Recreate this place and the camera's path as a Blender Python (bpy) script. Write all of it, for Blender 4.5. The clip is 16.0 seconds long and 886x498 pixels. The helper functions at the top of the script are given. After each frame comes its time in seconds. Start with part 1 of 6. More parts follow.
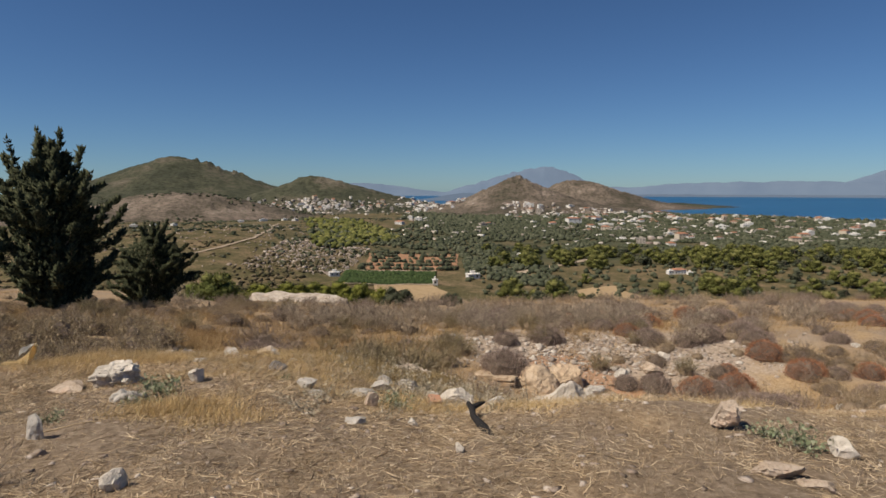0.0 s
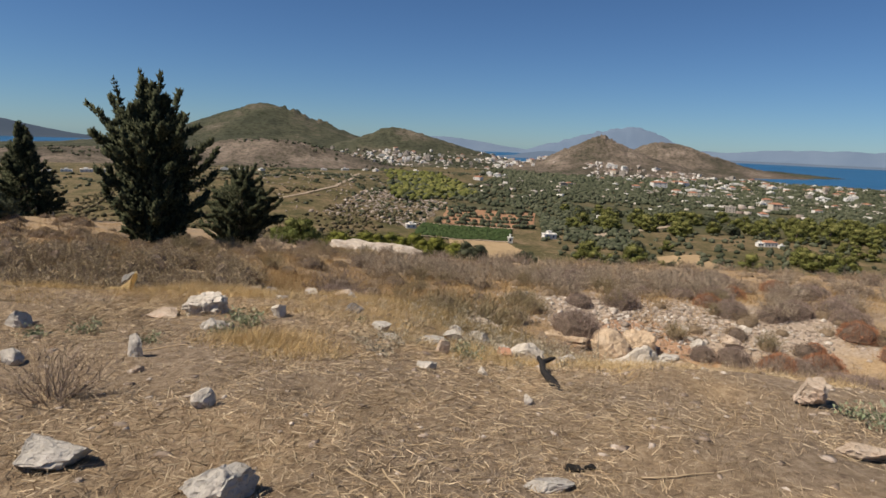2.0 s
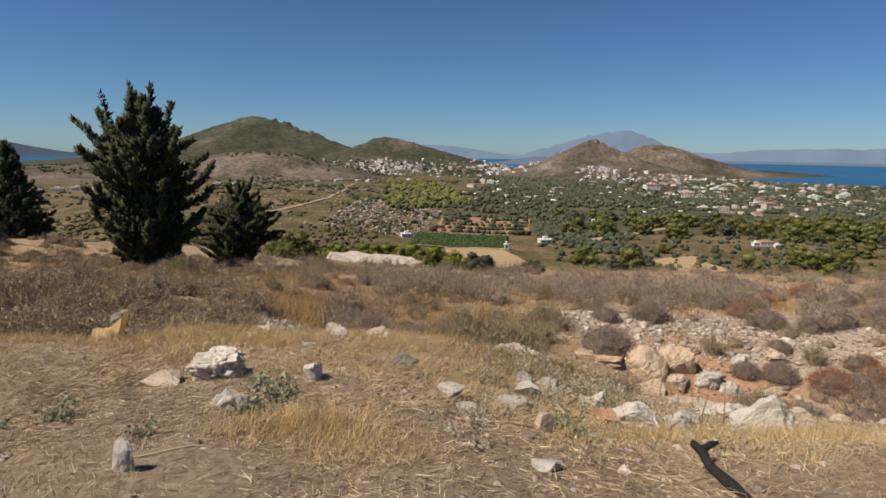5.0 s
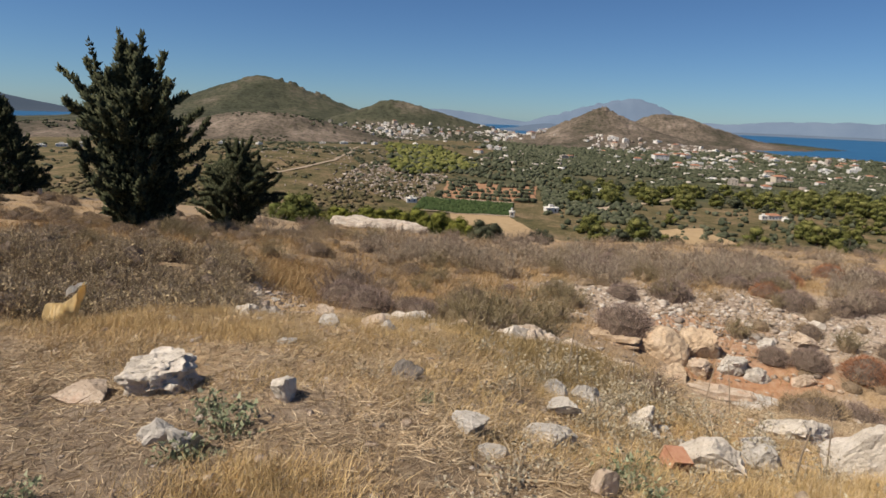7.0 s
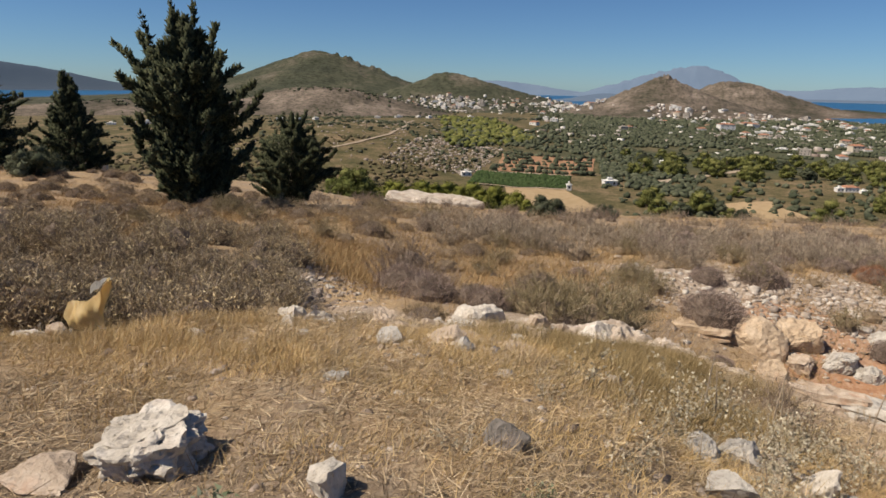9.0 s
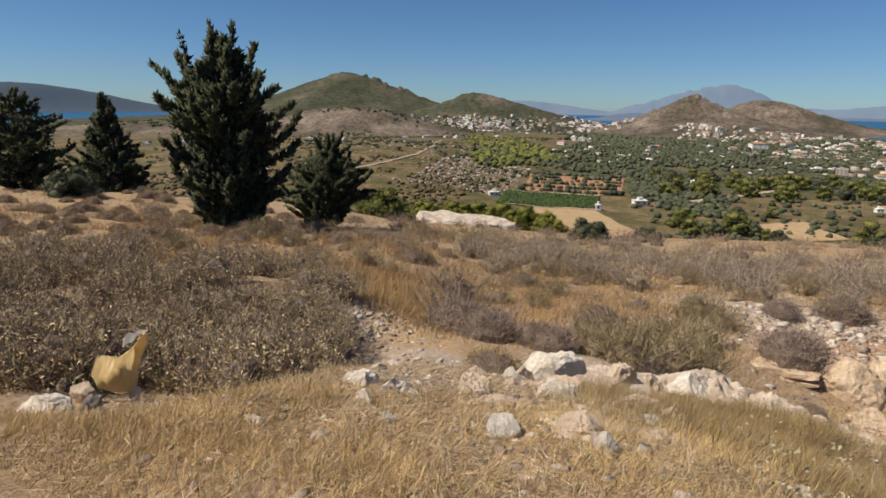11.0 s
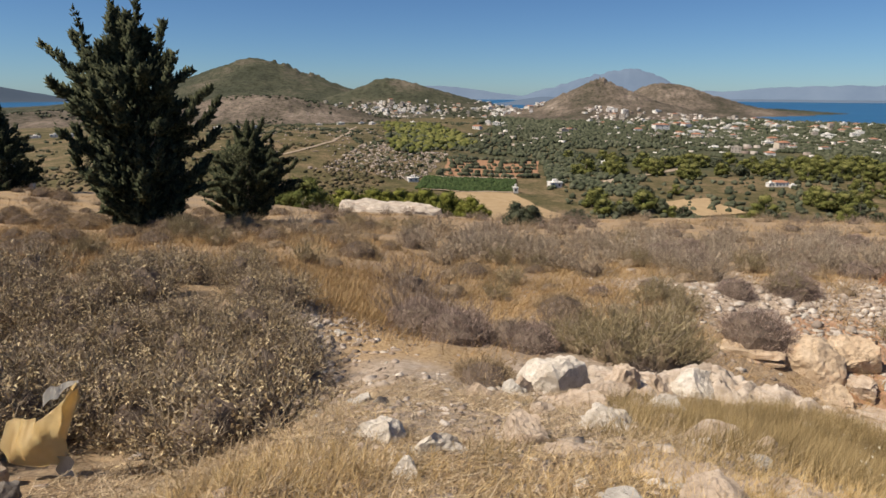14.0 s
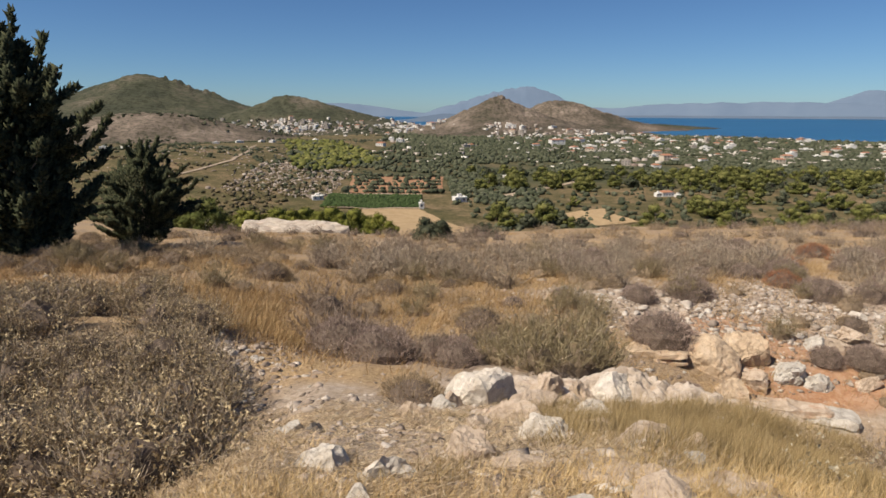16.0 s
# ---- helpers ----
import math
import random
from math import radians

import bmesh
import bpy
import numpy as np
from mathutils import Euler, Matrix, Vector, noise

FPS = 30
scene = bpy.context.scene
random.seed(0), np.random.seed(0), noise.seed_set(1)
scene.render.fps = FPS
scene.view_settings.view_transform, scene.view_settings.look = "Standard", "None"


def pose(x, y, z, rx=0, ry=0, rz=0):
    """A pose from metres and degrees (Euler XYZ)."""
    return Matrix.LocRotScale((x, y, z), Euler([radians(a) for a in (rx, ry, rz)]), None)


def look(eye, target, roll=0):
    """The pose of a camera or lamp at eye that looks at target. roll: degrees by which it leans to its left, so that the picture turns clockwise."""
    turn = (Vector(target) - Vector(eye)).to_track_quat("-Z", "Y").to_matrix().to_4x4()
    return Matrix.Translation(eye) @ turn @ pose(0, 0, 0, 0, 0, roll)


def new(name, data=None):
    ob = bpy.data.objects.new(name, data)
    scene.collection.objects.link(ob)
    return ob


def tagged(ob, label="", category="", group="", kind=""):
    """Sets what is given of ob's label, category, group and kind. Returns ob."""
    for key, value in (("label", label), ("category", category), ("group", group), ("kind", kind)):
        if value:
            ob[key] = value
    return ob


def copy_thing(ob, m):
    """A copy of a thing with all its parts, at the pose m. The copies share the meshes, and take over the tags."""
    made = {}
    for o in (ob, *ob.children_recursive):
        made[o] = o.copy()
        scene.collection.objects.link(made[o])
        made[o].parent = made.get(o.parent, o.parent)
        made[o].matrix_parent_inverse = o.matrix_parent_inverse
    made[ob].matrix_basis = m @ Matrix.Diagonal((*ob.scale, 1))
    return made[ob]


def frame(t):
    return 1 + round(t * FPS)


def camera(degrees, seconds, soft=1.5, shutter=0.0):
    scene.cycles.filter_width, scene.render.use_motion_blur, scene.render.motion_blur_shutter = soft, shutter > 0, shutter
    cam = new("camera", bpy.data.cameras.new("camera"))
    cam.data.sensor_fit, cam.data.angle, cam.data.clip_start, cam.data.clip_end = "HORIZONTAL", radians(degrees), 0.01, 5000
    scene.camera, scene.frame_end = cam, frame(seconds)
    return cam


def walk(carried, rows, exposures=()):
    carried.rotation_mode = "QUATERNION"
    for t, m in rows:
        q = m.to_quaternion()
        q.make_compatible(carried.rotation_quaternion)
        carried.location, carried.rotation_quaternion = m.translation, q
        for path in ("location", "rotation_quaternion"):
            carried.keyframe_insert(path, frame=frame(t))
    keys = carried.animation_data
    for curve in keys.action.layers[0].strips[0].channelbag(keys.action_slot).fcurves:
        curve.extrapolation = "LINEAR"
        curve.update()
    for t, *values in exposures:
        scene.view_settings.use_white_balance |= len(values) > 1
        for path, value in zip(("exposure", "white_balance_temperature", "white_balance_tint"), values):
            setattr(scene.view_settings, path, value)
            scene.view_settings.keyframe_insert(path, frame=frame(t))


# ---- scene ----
cam = camera(71.1, 16.0, soft=1.6)
PATH = [
    (0, (0.006, 0.166, 1.591), (0.005, 2.156, 1.394), -0.1),
    (0.5, (-0.048, 0.183, 1.58), (-0.262, 2.157, 1.345), 0.2),
    (1, (-0.058, 0.194, 1.559), (-0.343, 2.152, 1.27), 0.3),
    (1.5, (-0.041, 0.191, 1.55), (-0.278, 2.151, 1.23), 1.5),
    (2, (-0.017, 0.171, 1.546), (-0.257, 2.127, 1.204), 2.3),
    (2.5, (-0.017, 0.202, 1.554), (-0.289, 2.153, 1.205), 1.0),
    (3, (-0.25, 0.39, 1.551), (-0.401, 2.37, 1.312), -0.0),
    (3.5, (-0.441, 0.677, 1.524), (-0.635, 2.655, 1.304), 0.8),
    (4, (-0.586, 1.041, 1.499), (-0.894, 2.999, 1.227), 0.8),
    (4.5, (-0.812, 1.376, 1.498), (-1.056, 3.34, 1.205), 0.2),
    (7, (-1.232, 3.121, 1.343), (-1.465, 5.061, 0.918), 2.1),
    (7.5, (-1.38, 3.514, 1.267), (-1.682, 5.462, 0.929), 1.6),
    (8, (-1.46, 3.856, 1.235), (-1.769, 5.787, 0.813), 0.3),
    (8.5, (-1.544, 4.216, 1.225), (-1.927, 6.129, 0.788), 0.5),
    (9, (-1.727, 4.552, 1.201), (-2.127, 6.444, 0.689), 1.0),
    (9.5, (-1.958, 4.819, 1.207), (-2.313, 6.712, 0.67), 1.2),
    (10, (-2.204, 5.126, 1.194), (-2.693, 7.012, 0.741), 0.8),
    (12.5, (-3.325, 6.067, 1.13), (-3.772, 7.962, 0.672), -0.2),
    (13, (-3.552, 6.244, 1.094), (-3.846, 8.15, 0.564), -0.2),
    (13.5, (-3.626, 6.474, 1.037), (-3.885, 8.396, 0.548), -0.9),
    (14, (-3.727, 6.621, 1.043), (-3.958, 8.545, 0.549), 0.1),
    (14.5, (-3.871, 6.626, 1.062), (-3.977, 8.57, 0.605), -0.1),
    (15, (-3.958, 6.649, 1.017), (-4.037, 8.595, 0.565), 0.1),
    (15.5, (-3.962, 6.65, 1.024), (-4.029, 8.593, 0.557), 0.2),
    (16, (-3.935, 6.664, 1.032), (-3.87, 8.613, 0.589), 0.0),
]
walk(cam, [(t, look(eye, target, roll)) for t, eye, target, roll in PATH], ((0.0, 0.05), (1.0, 0.15), (2.0, 0.19), (4.5, 0.19), (7.0, 0.24), (10.0, 0.25), (12.5, 0.34), (16.0, 0.31)))

# ---- daylight ----
SUN_TO = Vector((-0.54, -0.28, 0.80)).normalized()
sun = new("sun", bpy.data.lights.new("sun", "SUN"))
sun.data.energy, sun.data.angle, sun.data.color = 5.0, radians(0.5), (1.0, 0.878, 0.72)
sun.matrix_world = look((-60, 10, 80), Vector((-60, 10, 80)) - SUN_TO)
world = bpy.data.worlds.new("sky")
scene.world = world
world.use_nodes = True
wn = world.node_tree
sky = wn.nodes.new("ShaderNodeTexSky")
sky.sky_type, sky.sun_disc = "NISHITA", False
sky.sun_elevation = math.asin(SUN_TO.z)
sky.sun_rotation = math.atan2(SUN_TO.x, SUN_TO.y)
sky.altitude, sky.air_density, sky.dust_density, sky.ozone_density = 2200, 1.0, 0.7, 2.0
wn.nodes["Background"].inputs["Strength"].default_value = 0.058
clear = wn.nodes.new("ShaderNodeMix")
clear.data_type, clear.blend_type = "RGBA", "MULTIPLY"
clear.inputs[0].default_value, clear.inputs[7].default_value = 1.0, (0.60, 0.84, 1.10, 1)
wn.links.new(sky.outputs[0], clear.inputs[6])
wn.links.new(clear.outputs[2], wn.nodes["Background"].inputs[0])

# ---- small tools ----
rng = np.random.default_rng(7)


def hashed(ix, iy, seed):
    n = (ix.astype(np.int64) * 374761393 + iy.astype(np.int64) * 668265263 + seed * 974634731) & 0x7FFFFFFF
    n = ((n ^ (n >> 13)) * 1274126177) & 0x7FFFFFFF
    return ((n ^ (n >> 16)) & 0xFFFF) / 65535.0


def vnoise(x, y, seed=0):
    """Smooth noise in the plane, 0 to 1."""
    x, y = np.asarray(x, float), np.asarray(y, float)
    ix, iy = np.floor(x), np.floor(y)
    fx, fy = x - ix, y - iy
    fx, fy = fx * fx * (3 - 2 * fx), fy * fy * (3 - 2 * fy)
    a, b = hashed(ix, iy, seed), hashed(ix + 1, iy, seed)
    c, d = hashed(ix, iy + 1, seed), hashed(ix + 1, iy + 1, seed)
    return (a + (b - a) * fx) * (1 - fy) + (c + (d - c) * fx) * fy


def fbm(x, y, octaves=4, seed=0):
    total, amp, norm = 0.0, 1.0, 0.0
    for k in range(octaves):
        total, norm = total + amp * vnoise(x * 2**k, y * 2**k, seed + 17 * k), norm + amp
        amp *= 0.5
    return total / norm


def smooth(a, b, v):
    u = np.clip((np.asarray(v, float) - a) / (b - a), 0, 1)
    return u * u * (3 - 2 * u)


def bell(x, y, cx, cy, sx, sy):
    return np.exp(-0.5 * ((x - cx) / sx) ** 2 - 0.5 * ((y - cy) / sy) ** 2)


def mesh_np(name, verts, faces, smoothed=False):
    """A mesh from arrays: faces all with the same number of corners."""
    verts, faces = np.asarray(verts, np.float32), np.asarray(faces, np.int32)
    me = bpy.data.meshes.new(name)
    me.vertices.add(len(verts))
    me.vertices.foreach_set("co", verts.ravel())
    k = faces.shape[1]
    me.loops.add(faces.size)
    me.loops.foreach_set("vertex_index", faces.ravel())
    me.polygons.add(len(faces))
    me.polygons.foreach_set("loop_start", np.arange(0, faces.size, k, dtype=np.int32))
    me.polygons.foreach_set("loop_total", np.full(len(faces), k, np.int32))
    if smoothed:
        me.polygons.foreach_set("use_smooth", np.ones(len(faces), bool))
    me.update(calc_edges=True)
    return me


def part(name, data, material, parent=None, label=""):
    """Links a mesh or a bmesh as one mesh object, under a thing or a part."""
    if isinstance(data, bmesh.types.BMesh):
        me = bpy.data.meshes.new(name)
        data.to_mesh(me)
        data.free()
        data = me
    if material and not data.materials:
        data.materials.append(material)
    ob = new(name, data)
    ob.parent = parent
    return tagged(ob, label)


def thing(name, m, label, category, group=""):
    """An Empty at a thing's base, to carry its parts."""
    ob = new(name)
    ob.empty_display_size = 0.1
    ob.matrix_world = m
    return tagged(ob, label, category, group)


# ---- materials ----
def material(name, rough=0.85, spec=0.2):
    mat = bpy.data.materials.new(name)
    mat.use_nodes = True
    b = mat.node_tree.nodes["Principled BSDF"]
    b.inputs["Roughness"].default_value = rough
    b.inputs["Specular IOR Level"].default_value = spec
    return mat, mat.node_tree, b


def node(tree, kind, **sets):
    n = tree.nodes.new(kind)
    for key, value in sets.items():
        n.inputs[key.replace("_", " ")].default_value = value
    return n


def grain(tree, scale, detail=5.0, rough=0.6, coords=None):
    n = node(tree, "ShaderNodeTexNoise", Scale=scale, Detail=detail, Roughness=rough)
    if coords:
        tree.links.new(coords, n.inputs["Vector"])
    return n.outputs["Fac"]


def ramp(tree, fac, *stops):
    r = tree.nodes.new("ShaderNodeValToRGB")
    while len(r.color_ramp.elements) < len(stops):
        r.color_ramp.elements.new(0.5)
    for e, (at, colour) in zip(r.color_ramp.elements, stops):
        e.position, e.color = at, (*colour, 1)
    tree.links.new(fac, r.inputs[0])
    return r.outputs[0]


def mixed(tree, fac, a, b, blend="MIX"):
    m = tree.nodes.new("ShaderNodeMix")
    m.data_type, m.blend_type = "RGBA", blend
    for v, slot in ((fac, m.inputs[0]), (a, m.inputs[6]), (b, m.inputs[7])):
        if isinstance(v, (int, float)):
            slot.default_value = v
        elif isinstance(v, tuple):
            slot.default_value = (*v, 1)
        else:
            tree.links.new(v, slot)
    return m.outputs[2]


def bumped(tree, b, height, strength=0.4, distance=0.02):
    n = node(tree, "ShaderNodeBump", Strength=strength, Distance=distance)
    tree.links.new(height, n.inputs["Height"])
    tree.links.new(n.outputs[0], b.inputs["Normal"])


def world_place(tree):
    return tree.nodes.new("ShaderNodeNewGeometry").outputs["Position"]


def object_place(tree):
    return tree.nodes.new("ShaderNodeTexCoord").outputs["Object"]


def island(tree):
    return tree.nodes.new("ShaderNodeNewGeometry").outputs["Random Per Island"]


def varied(name, low, mid, high, rough=0.9, spec=0.15, scale=6.0, translucent=0.0):
    """A plant-like surface: a colour for each island, and grain over it."""
    mat, tree, b = material(name, rough, spec)
    c = ramp(tree, island(tree), (0.0, low), (0.5, mid), (1.0, high))
    n = ramp(tree, grain(tree, scale, coords=world_place(tree)), (0.3, (0.6, 0.6, 0.6)), (0.7, (1.15, 1.15, 1.15)))
    tree.links.new(mixed(tree, 1.0, c, n, "MULTIPLY"), b.inputs["Base Color"])
    return mat


def rocky(name, low, mid, high, scale=3.0, stain=(0.30, 0.17, 0.09), stained=0.3):
    mat, tree, b = material(name, 0.92, 0.2)
    co = object_place(tree)
    c = ramp(tree, grain(tree, scale, 8, 0.65, co), (0.3, low), (0.5, mid), (0.72, high))
    s = ramp(tree, grain(tree, scale * 0.7, 4, 0.6, co), (0.55, (0, 0, 0)), (0.75, (stained,) * 3))
    c = mixed(tree, s, c, stain)
    pits = ramp(tree, grain(tree, scale * 9, 4, 0.7, co), (0.33, (0.55, 0.53, 0.5)), (0.45, (1, 1, 1)))
    tree.links.new(mixed(tree, 0.8, c, pits, "MULTIPLY"), b.inputs["Base Color"])
    bumped(tree, b, grain(tree, scale * 7, 8, 0.7, co), 0.7, 0.03)
    return mat


def soil_material():
    """Dry soil and straw near by, scrub further off; the cover attribute says red earth (r), pale rubble (g), fields and scrub (b)."""
    mat, tree, b = material("dry_ground", 0.95, 0.1)
    co = world_place(tree)
    cover = tree.nodes.new("ShaderNodeAttribute")
    cover.attribute_name = "cover"
    split = tree.nodes.new("ShaderNodeSeparateColor")
    tree.links.new(cover.outputs["Color"], split.inputs[0])
    fine = grain(tree, 14.0, 9, 0.72, co)
    broad = grain(tree, 0.55, 5, 0.6, co)
    straw = ramp(tree, fine, (0.28, (0.14, 0.092, 0.052)), (0.45, (0.33, 0.23, 0.132)), (0.60, (0.46, 0.34, 0.195)), (0.75, (0.58, 0.465, 0.30)))
    grey = ramp(tree, fine, (0.28, (0.12, 0.09, 0.065)), (0.5, (0.29, 0.22, 0.155)), (0.72, (0.44, 0.36, 0.27)))
    wear = tree.nodes.new("ShaderNodeAttribute")
    wear.attribute_name = "wear"
    c = mixed(tree, ramp(tree, broad, (0.4, (0, 0, 0)), (0.6, (1, 1, 1))), straw, grey)
    dust = ramp(tree, fine, (0.28, (0.085, 0.062, 0.044)), (0.5, (0.20, 0.155, 0.112)), (0.72, (0.33, 0.275, 0.21)))
    c = mixed(tree, wear.outputs["Fac"], c, dust)
    red = ramp(tree, grain(tree, 5.0, 8, 0.7, co), (0.3, (0.24, 0.10, 0.05)), (0.5, (0.42, 0.22, 0.12)), (0.7, (0.50, 0.34, 0.24)))
    c = mixed(tree, split.outputs[0], c, red)
    pale = ramp(tree, grain(tree, 9.0, 9, 0.75, co), (0.3, (0.18, 0.14, 0.10)), (0.5, (0.37, 0.30, 0.235)), (0.68, (0.52, 0.45, 0.38)))
    c = mixed(tree, split.outputs[1], c, pale)
    scrub = ramp(tree, grain(tree, 0.05, 12, 0.75, co), (0.35, (0.06, 0.062, 0.028)), (0.48, (0.115, 0.1, 0.052)), (0.6, (0.20, 0.15, 0.092)), (0.75, (0.31, 0.24, 0.165)))
    patch = ramp(tree, grain(tree, 0.5, 8, 0.75, co), (0.36, (0.45, 0.48, 0.4)), (0.52, (0.95, 0.93, 0.9)), (0.7, (1.25, 1.2, 1.15)))
    c = mixed(tree, split.outputs[2], c, mixed(tree, 0.85, scrub, patch, "MULTIPLY"))
    growth = tree.nodes.new("ShaderNodeAttribute")
    growth.attribute_name = "growth"
    herbs = ramp(tree, grain(tree, 0.12, 8, 0.7, co), (0.3, (0.045, 0.052, 0.03)), (0.55, (0.075, 0.08, 0.046)), (0.75, (0.13, 0.115, 0.07)))
    c = mixed(tree, growth.outputs["Fac"], c, herbs)
    tree.links.new(c, b.inputs["Base Color"])
    bumped(tree, b, grain(tree, 22.0, 8, 0.75, co), 0.8, 0.03)
    return mat


# ---- the lie of the land ----
RUN = ((-40, 1.0), (-5, 0.1), (0, 0.0), (4.5, -0.33), (8, -0.68), (9.4, -0.98), (11.3, -1.55), (13, -2.15), (15, -2.72), (17, -3.25), (19, -3.85), (21, -4.2), (25, -4.45),
       (30, -5.0), (40, -6.4), (50, -8.0), (70, -11.6), (88, -15.3), (100, -18.6), (150, -30), (230, -47), (290, -53.5), (420, -54.0), (6000, -54.0))


def ground(x, y):
    """The height of the land, without the hills beyond the valley."""
    x, y = np.asarray(x, float), np.asarray(y, float)
    along = y + 0.6 * np.maximum(np.abs(x) - 60, 0)
    ys, zs = np.array(RUN).T
    wide = 0.6 + 0.02 * np.maximum(along, 0)
    z = (np.interp(along - wide, ys, zs) + 2 * np.interp(along, ys, zs) + np.interp(along + wide, ys, zs)) / 4
    z = z + 0.75 * smooth(-5.0, -10.0, x) * smooth(11.5, 17.0, y) * smooth(46, 20, y)
    side = np.where(x < 5, 3.4, 8.0)
    z = z - 2.5 * np.exp(-0.5 * ((x - 5) / side) ** 2 - 0.5 * ((y - 17.3) / 3.1) ** 2)
    z = z - 0.75 * smooth(-2.6, 1.0, x) * smooth(5.3, 8.5, y) * smooth(16, 10, y) - 0.25 * bell(x, y, -2.5, 13.8, 3.0, 1.6)
    z = z - 0.55 * smooth(-4.8, -6.5, x) * smooth(7.5, 10, y) * smooth(18, 13, y)
    z = z + 0.42 * bell(x, y, 0.1, 13.5, 1.0, 0.85)
    z = z + 1.2 * smooth(-22, -40, x) * smooth(25, 45, y) * smooth(95, 65, y)
    near = smooth(60, 15, np.hypot(x, y))
    z = z + near * (0.22 * (fbm(x * 0.5, y * 0.5, 3, 3) - 0.5) + 0.10 * (fbm(x * 2.2, y * 2.2, 3, 5) - 0.5))
    z = z + (1 - near) * smooth(700, 200, y) * 1.6 * (fbm(x * 0.06, y * 0.06, 4, 9) - 0.5)
    # the rocky rise on the far side of the fields, and low swells in the valley
    z = z + 17 * bell(x, y, -175, 430, 85, 110) + 14 * bell(x, y, -95, 760, 130, 150) + 18 * bell(x, y, -420, 560, 190, 200)
    z = z + 5 * bell(x, y, 240, 400, 150, 60)
    # down to the sea
    shore = (x - 477) * 0.783 + (y - 1325) * 0.622 + 60 * (fbm(x / 160, y / 160, 3, 21) - 0.5)
    left = (y - x) * 0.707 - 1650 + 90 * (fbm(x / 200, y / 200, 3, 22) - 0.5)
    z = z - 16 * np.maximum(np.maximum(smooth(-25, 60, shore), smooth(2250, 2400, y)), smooth(-30, 60, left))
    return z


SEA = -57.0


def at_ground(x, y, lift=0.0):
    return float(ground(x, y)) + lift


def build_ground():
    ahead = np.arange(-62, 58, 0.3)
    turn = np.radians(np.concatenate([ahead, np.arange(58, 298, 4.0)]))
    far = np.concatenate([np.arange(0.15, 26, 0.085), 26 * np.exp(np.linspace(0.004, math.log(4950 / 26), 190))])
    cx, cy = -2.0, 1.5
    r, a = np.meshgrid(far, turn, indexing="ij")
    x, y = cx + r * np.sin(a), cy + r * np.cos(a)
    z = ground(x, y)
    verts = np.stack([x, y, z], -1).reshape(-1, 3)
    n, m = len(far), len(turn)
    i, j = np.meshgrid(np.arange(n - 1), np.arange(m), indexing="ij")
    k = (j + 1) % m
    faces = np.stack([i * m + j, i * m + k, (i + 1) * m + k, (i + 1) * m + j], -1).reshape(-1, 4)[:, ::-1]
    verts = np.vstack([verts, [[cx, cy, float(ground(cx, cy))]]])
    me = mesh_np("ground", verts, faces, True)
    fan = bmesh.new()
    fan.from_mesh(me)
    fan.verts.ensure_lookup_table()
    last = fan.verts[len(verts) - 1]
    for q in range(m):
        fan.faces.new((last, fan.verts[(q + 1) % m], fan.verts[q])).smooth = True
    fan.to_mesh(me)
    fan.free()
    x, y = verts[:, 0], verts[:, 1]
    d = np.hypot(x, y)
    ragged = fbm(x * 0.9, y * 0.9, 4, 31)
    red = 0.75 * smooth(0.35, 0.75, np.maximum(bell(x, y, 4.7, 22.3, 1.5, 0.7), bell(x, y, 5.6, 20.6, 1.7, 1.0)) * 1.1 + 0.8 * (ragged - 0.5))
    red = np.maximum(red, 0.5 * smooth(0.4, 0.8, bell(x, y, 1.2, 9.8, 1.1, 1.3) + 0.6 * (ragged - 0.5)))
    pale = smooth(0.35, 0.7, np.maximum.reduce([bell(x, y, 6.0, 23.4, 6.5, 2.2), bell(x, y, -0.5, 15.2, 2.2, 0.9), bell(x, y, -1.9, 10.4, 1.0, 0.8), bell(x, y, 5, 16.5, 6.5, 2.6), 0.95 * bell(x, y, -3.4, 12.6, 2.6, 2.6), bell(x, y, -7.8, 16.2, 0.9, 1.3)]) + 0.9 * (ragged - 0.5))
    scrub = smooth(45, 160, d)
    cover = np.stack([red, pale * (1 - red), scrub, np.ones_like(x)], -1).astype(np.float32)
    me.attributes.new("cover", "FLOAT_COLOR", "POINT").data.foreach_set("color", cover.ravel())
    trodden = smooth(0.35, 0.7, smooth(8.5, 5.0, y + 0.25 * x) * smooth(25, 12, d) * 0.75 + 0.8 * bell(x, y, -0.8, 11.4, 1.0, 1.7) + 1.1 * (fbm(x * 0.6, y * 0.6, 4, 37) - 0.42))
    me.attributes.new("wear", "FLOAT", "POINT").data.foreach_set("value", (trodden * 0.72).astype(np.float32))
    green = smooth(-70, 10, x - 0.12 * (y - 500)) * smooth(380, 470, y) * smooth(1500, 1200, y) * (0.35 + 0.65 * smooth(0.36, 0.5, fbm(x / 40, y / 40, 4, 57)))
    me.attributes.new("growth", "FLOAT", "POINT").data.foreach_set("value", green.astype(np.float32))
    ob = part("ground", me, soil_material())
    return tagged(ob, "dry stony ground of bare soil and straw falling to a valley", "ground", kind="structure")


build_ground()


# ---- sea, hills and far mountains ----
def sea_material():
    mat, tree, b = material("sea_water", 0.35, 0.3)
    co = world_place(tree)
    c = ramp(tree, grain(tree, 0.004, 5, 0.6, co), (0.3, (0.010, 0.075, 0.17)), (0.7, (0.018, 0.10, 0.21)))
    tree.links.new(c, b.inputs["Base Color"])
    bumped(tree, b, grain(tree, 0.15, 4, 0.6, co), 0.3, 0.5)
    return mat


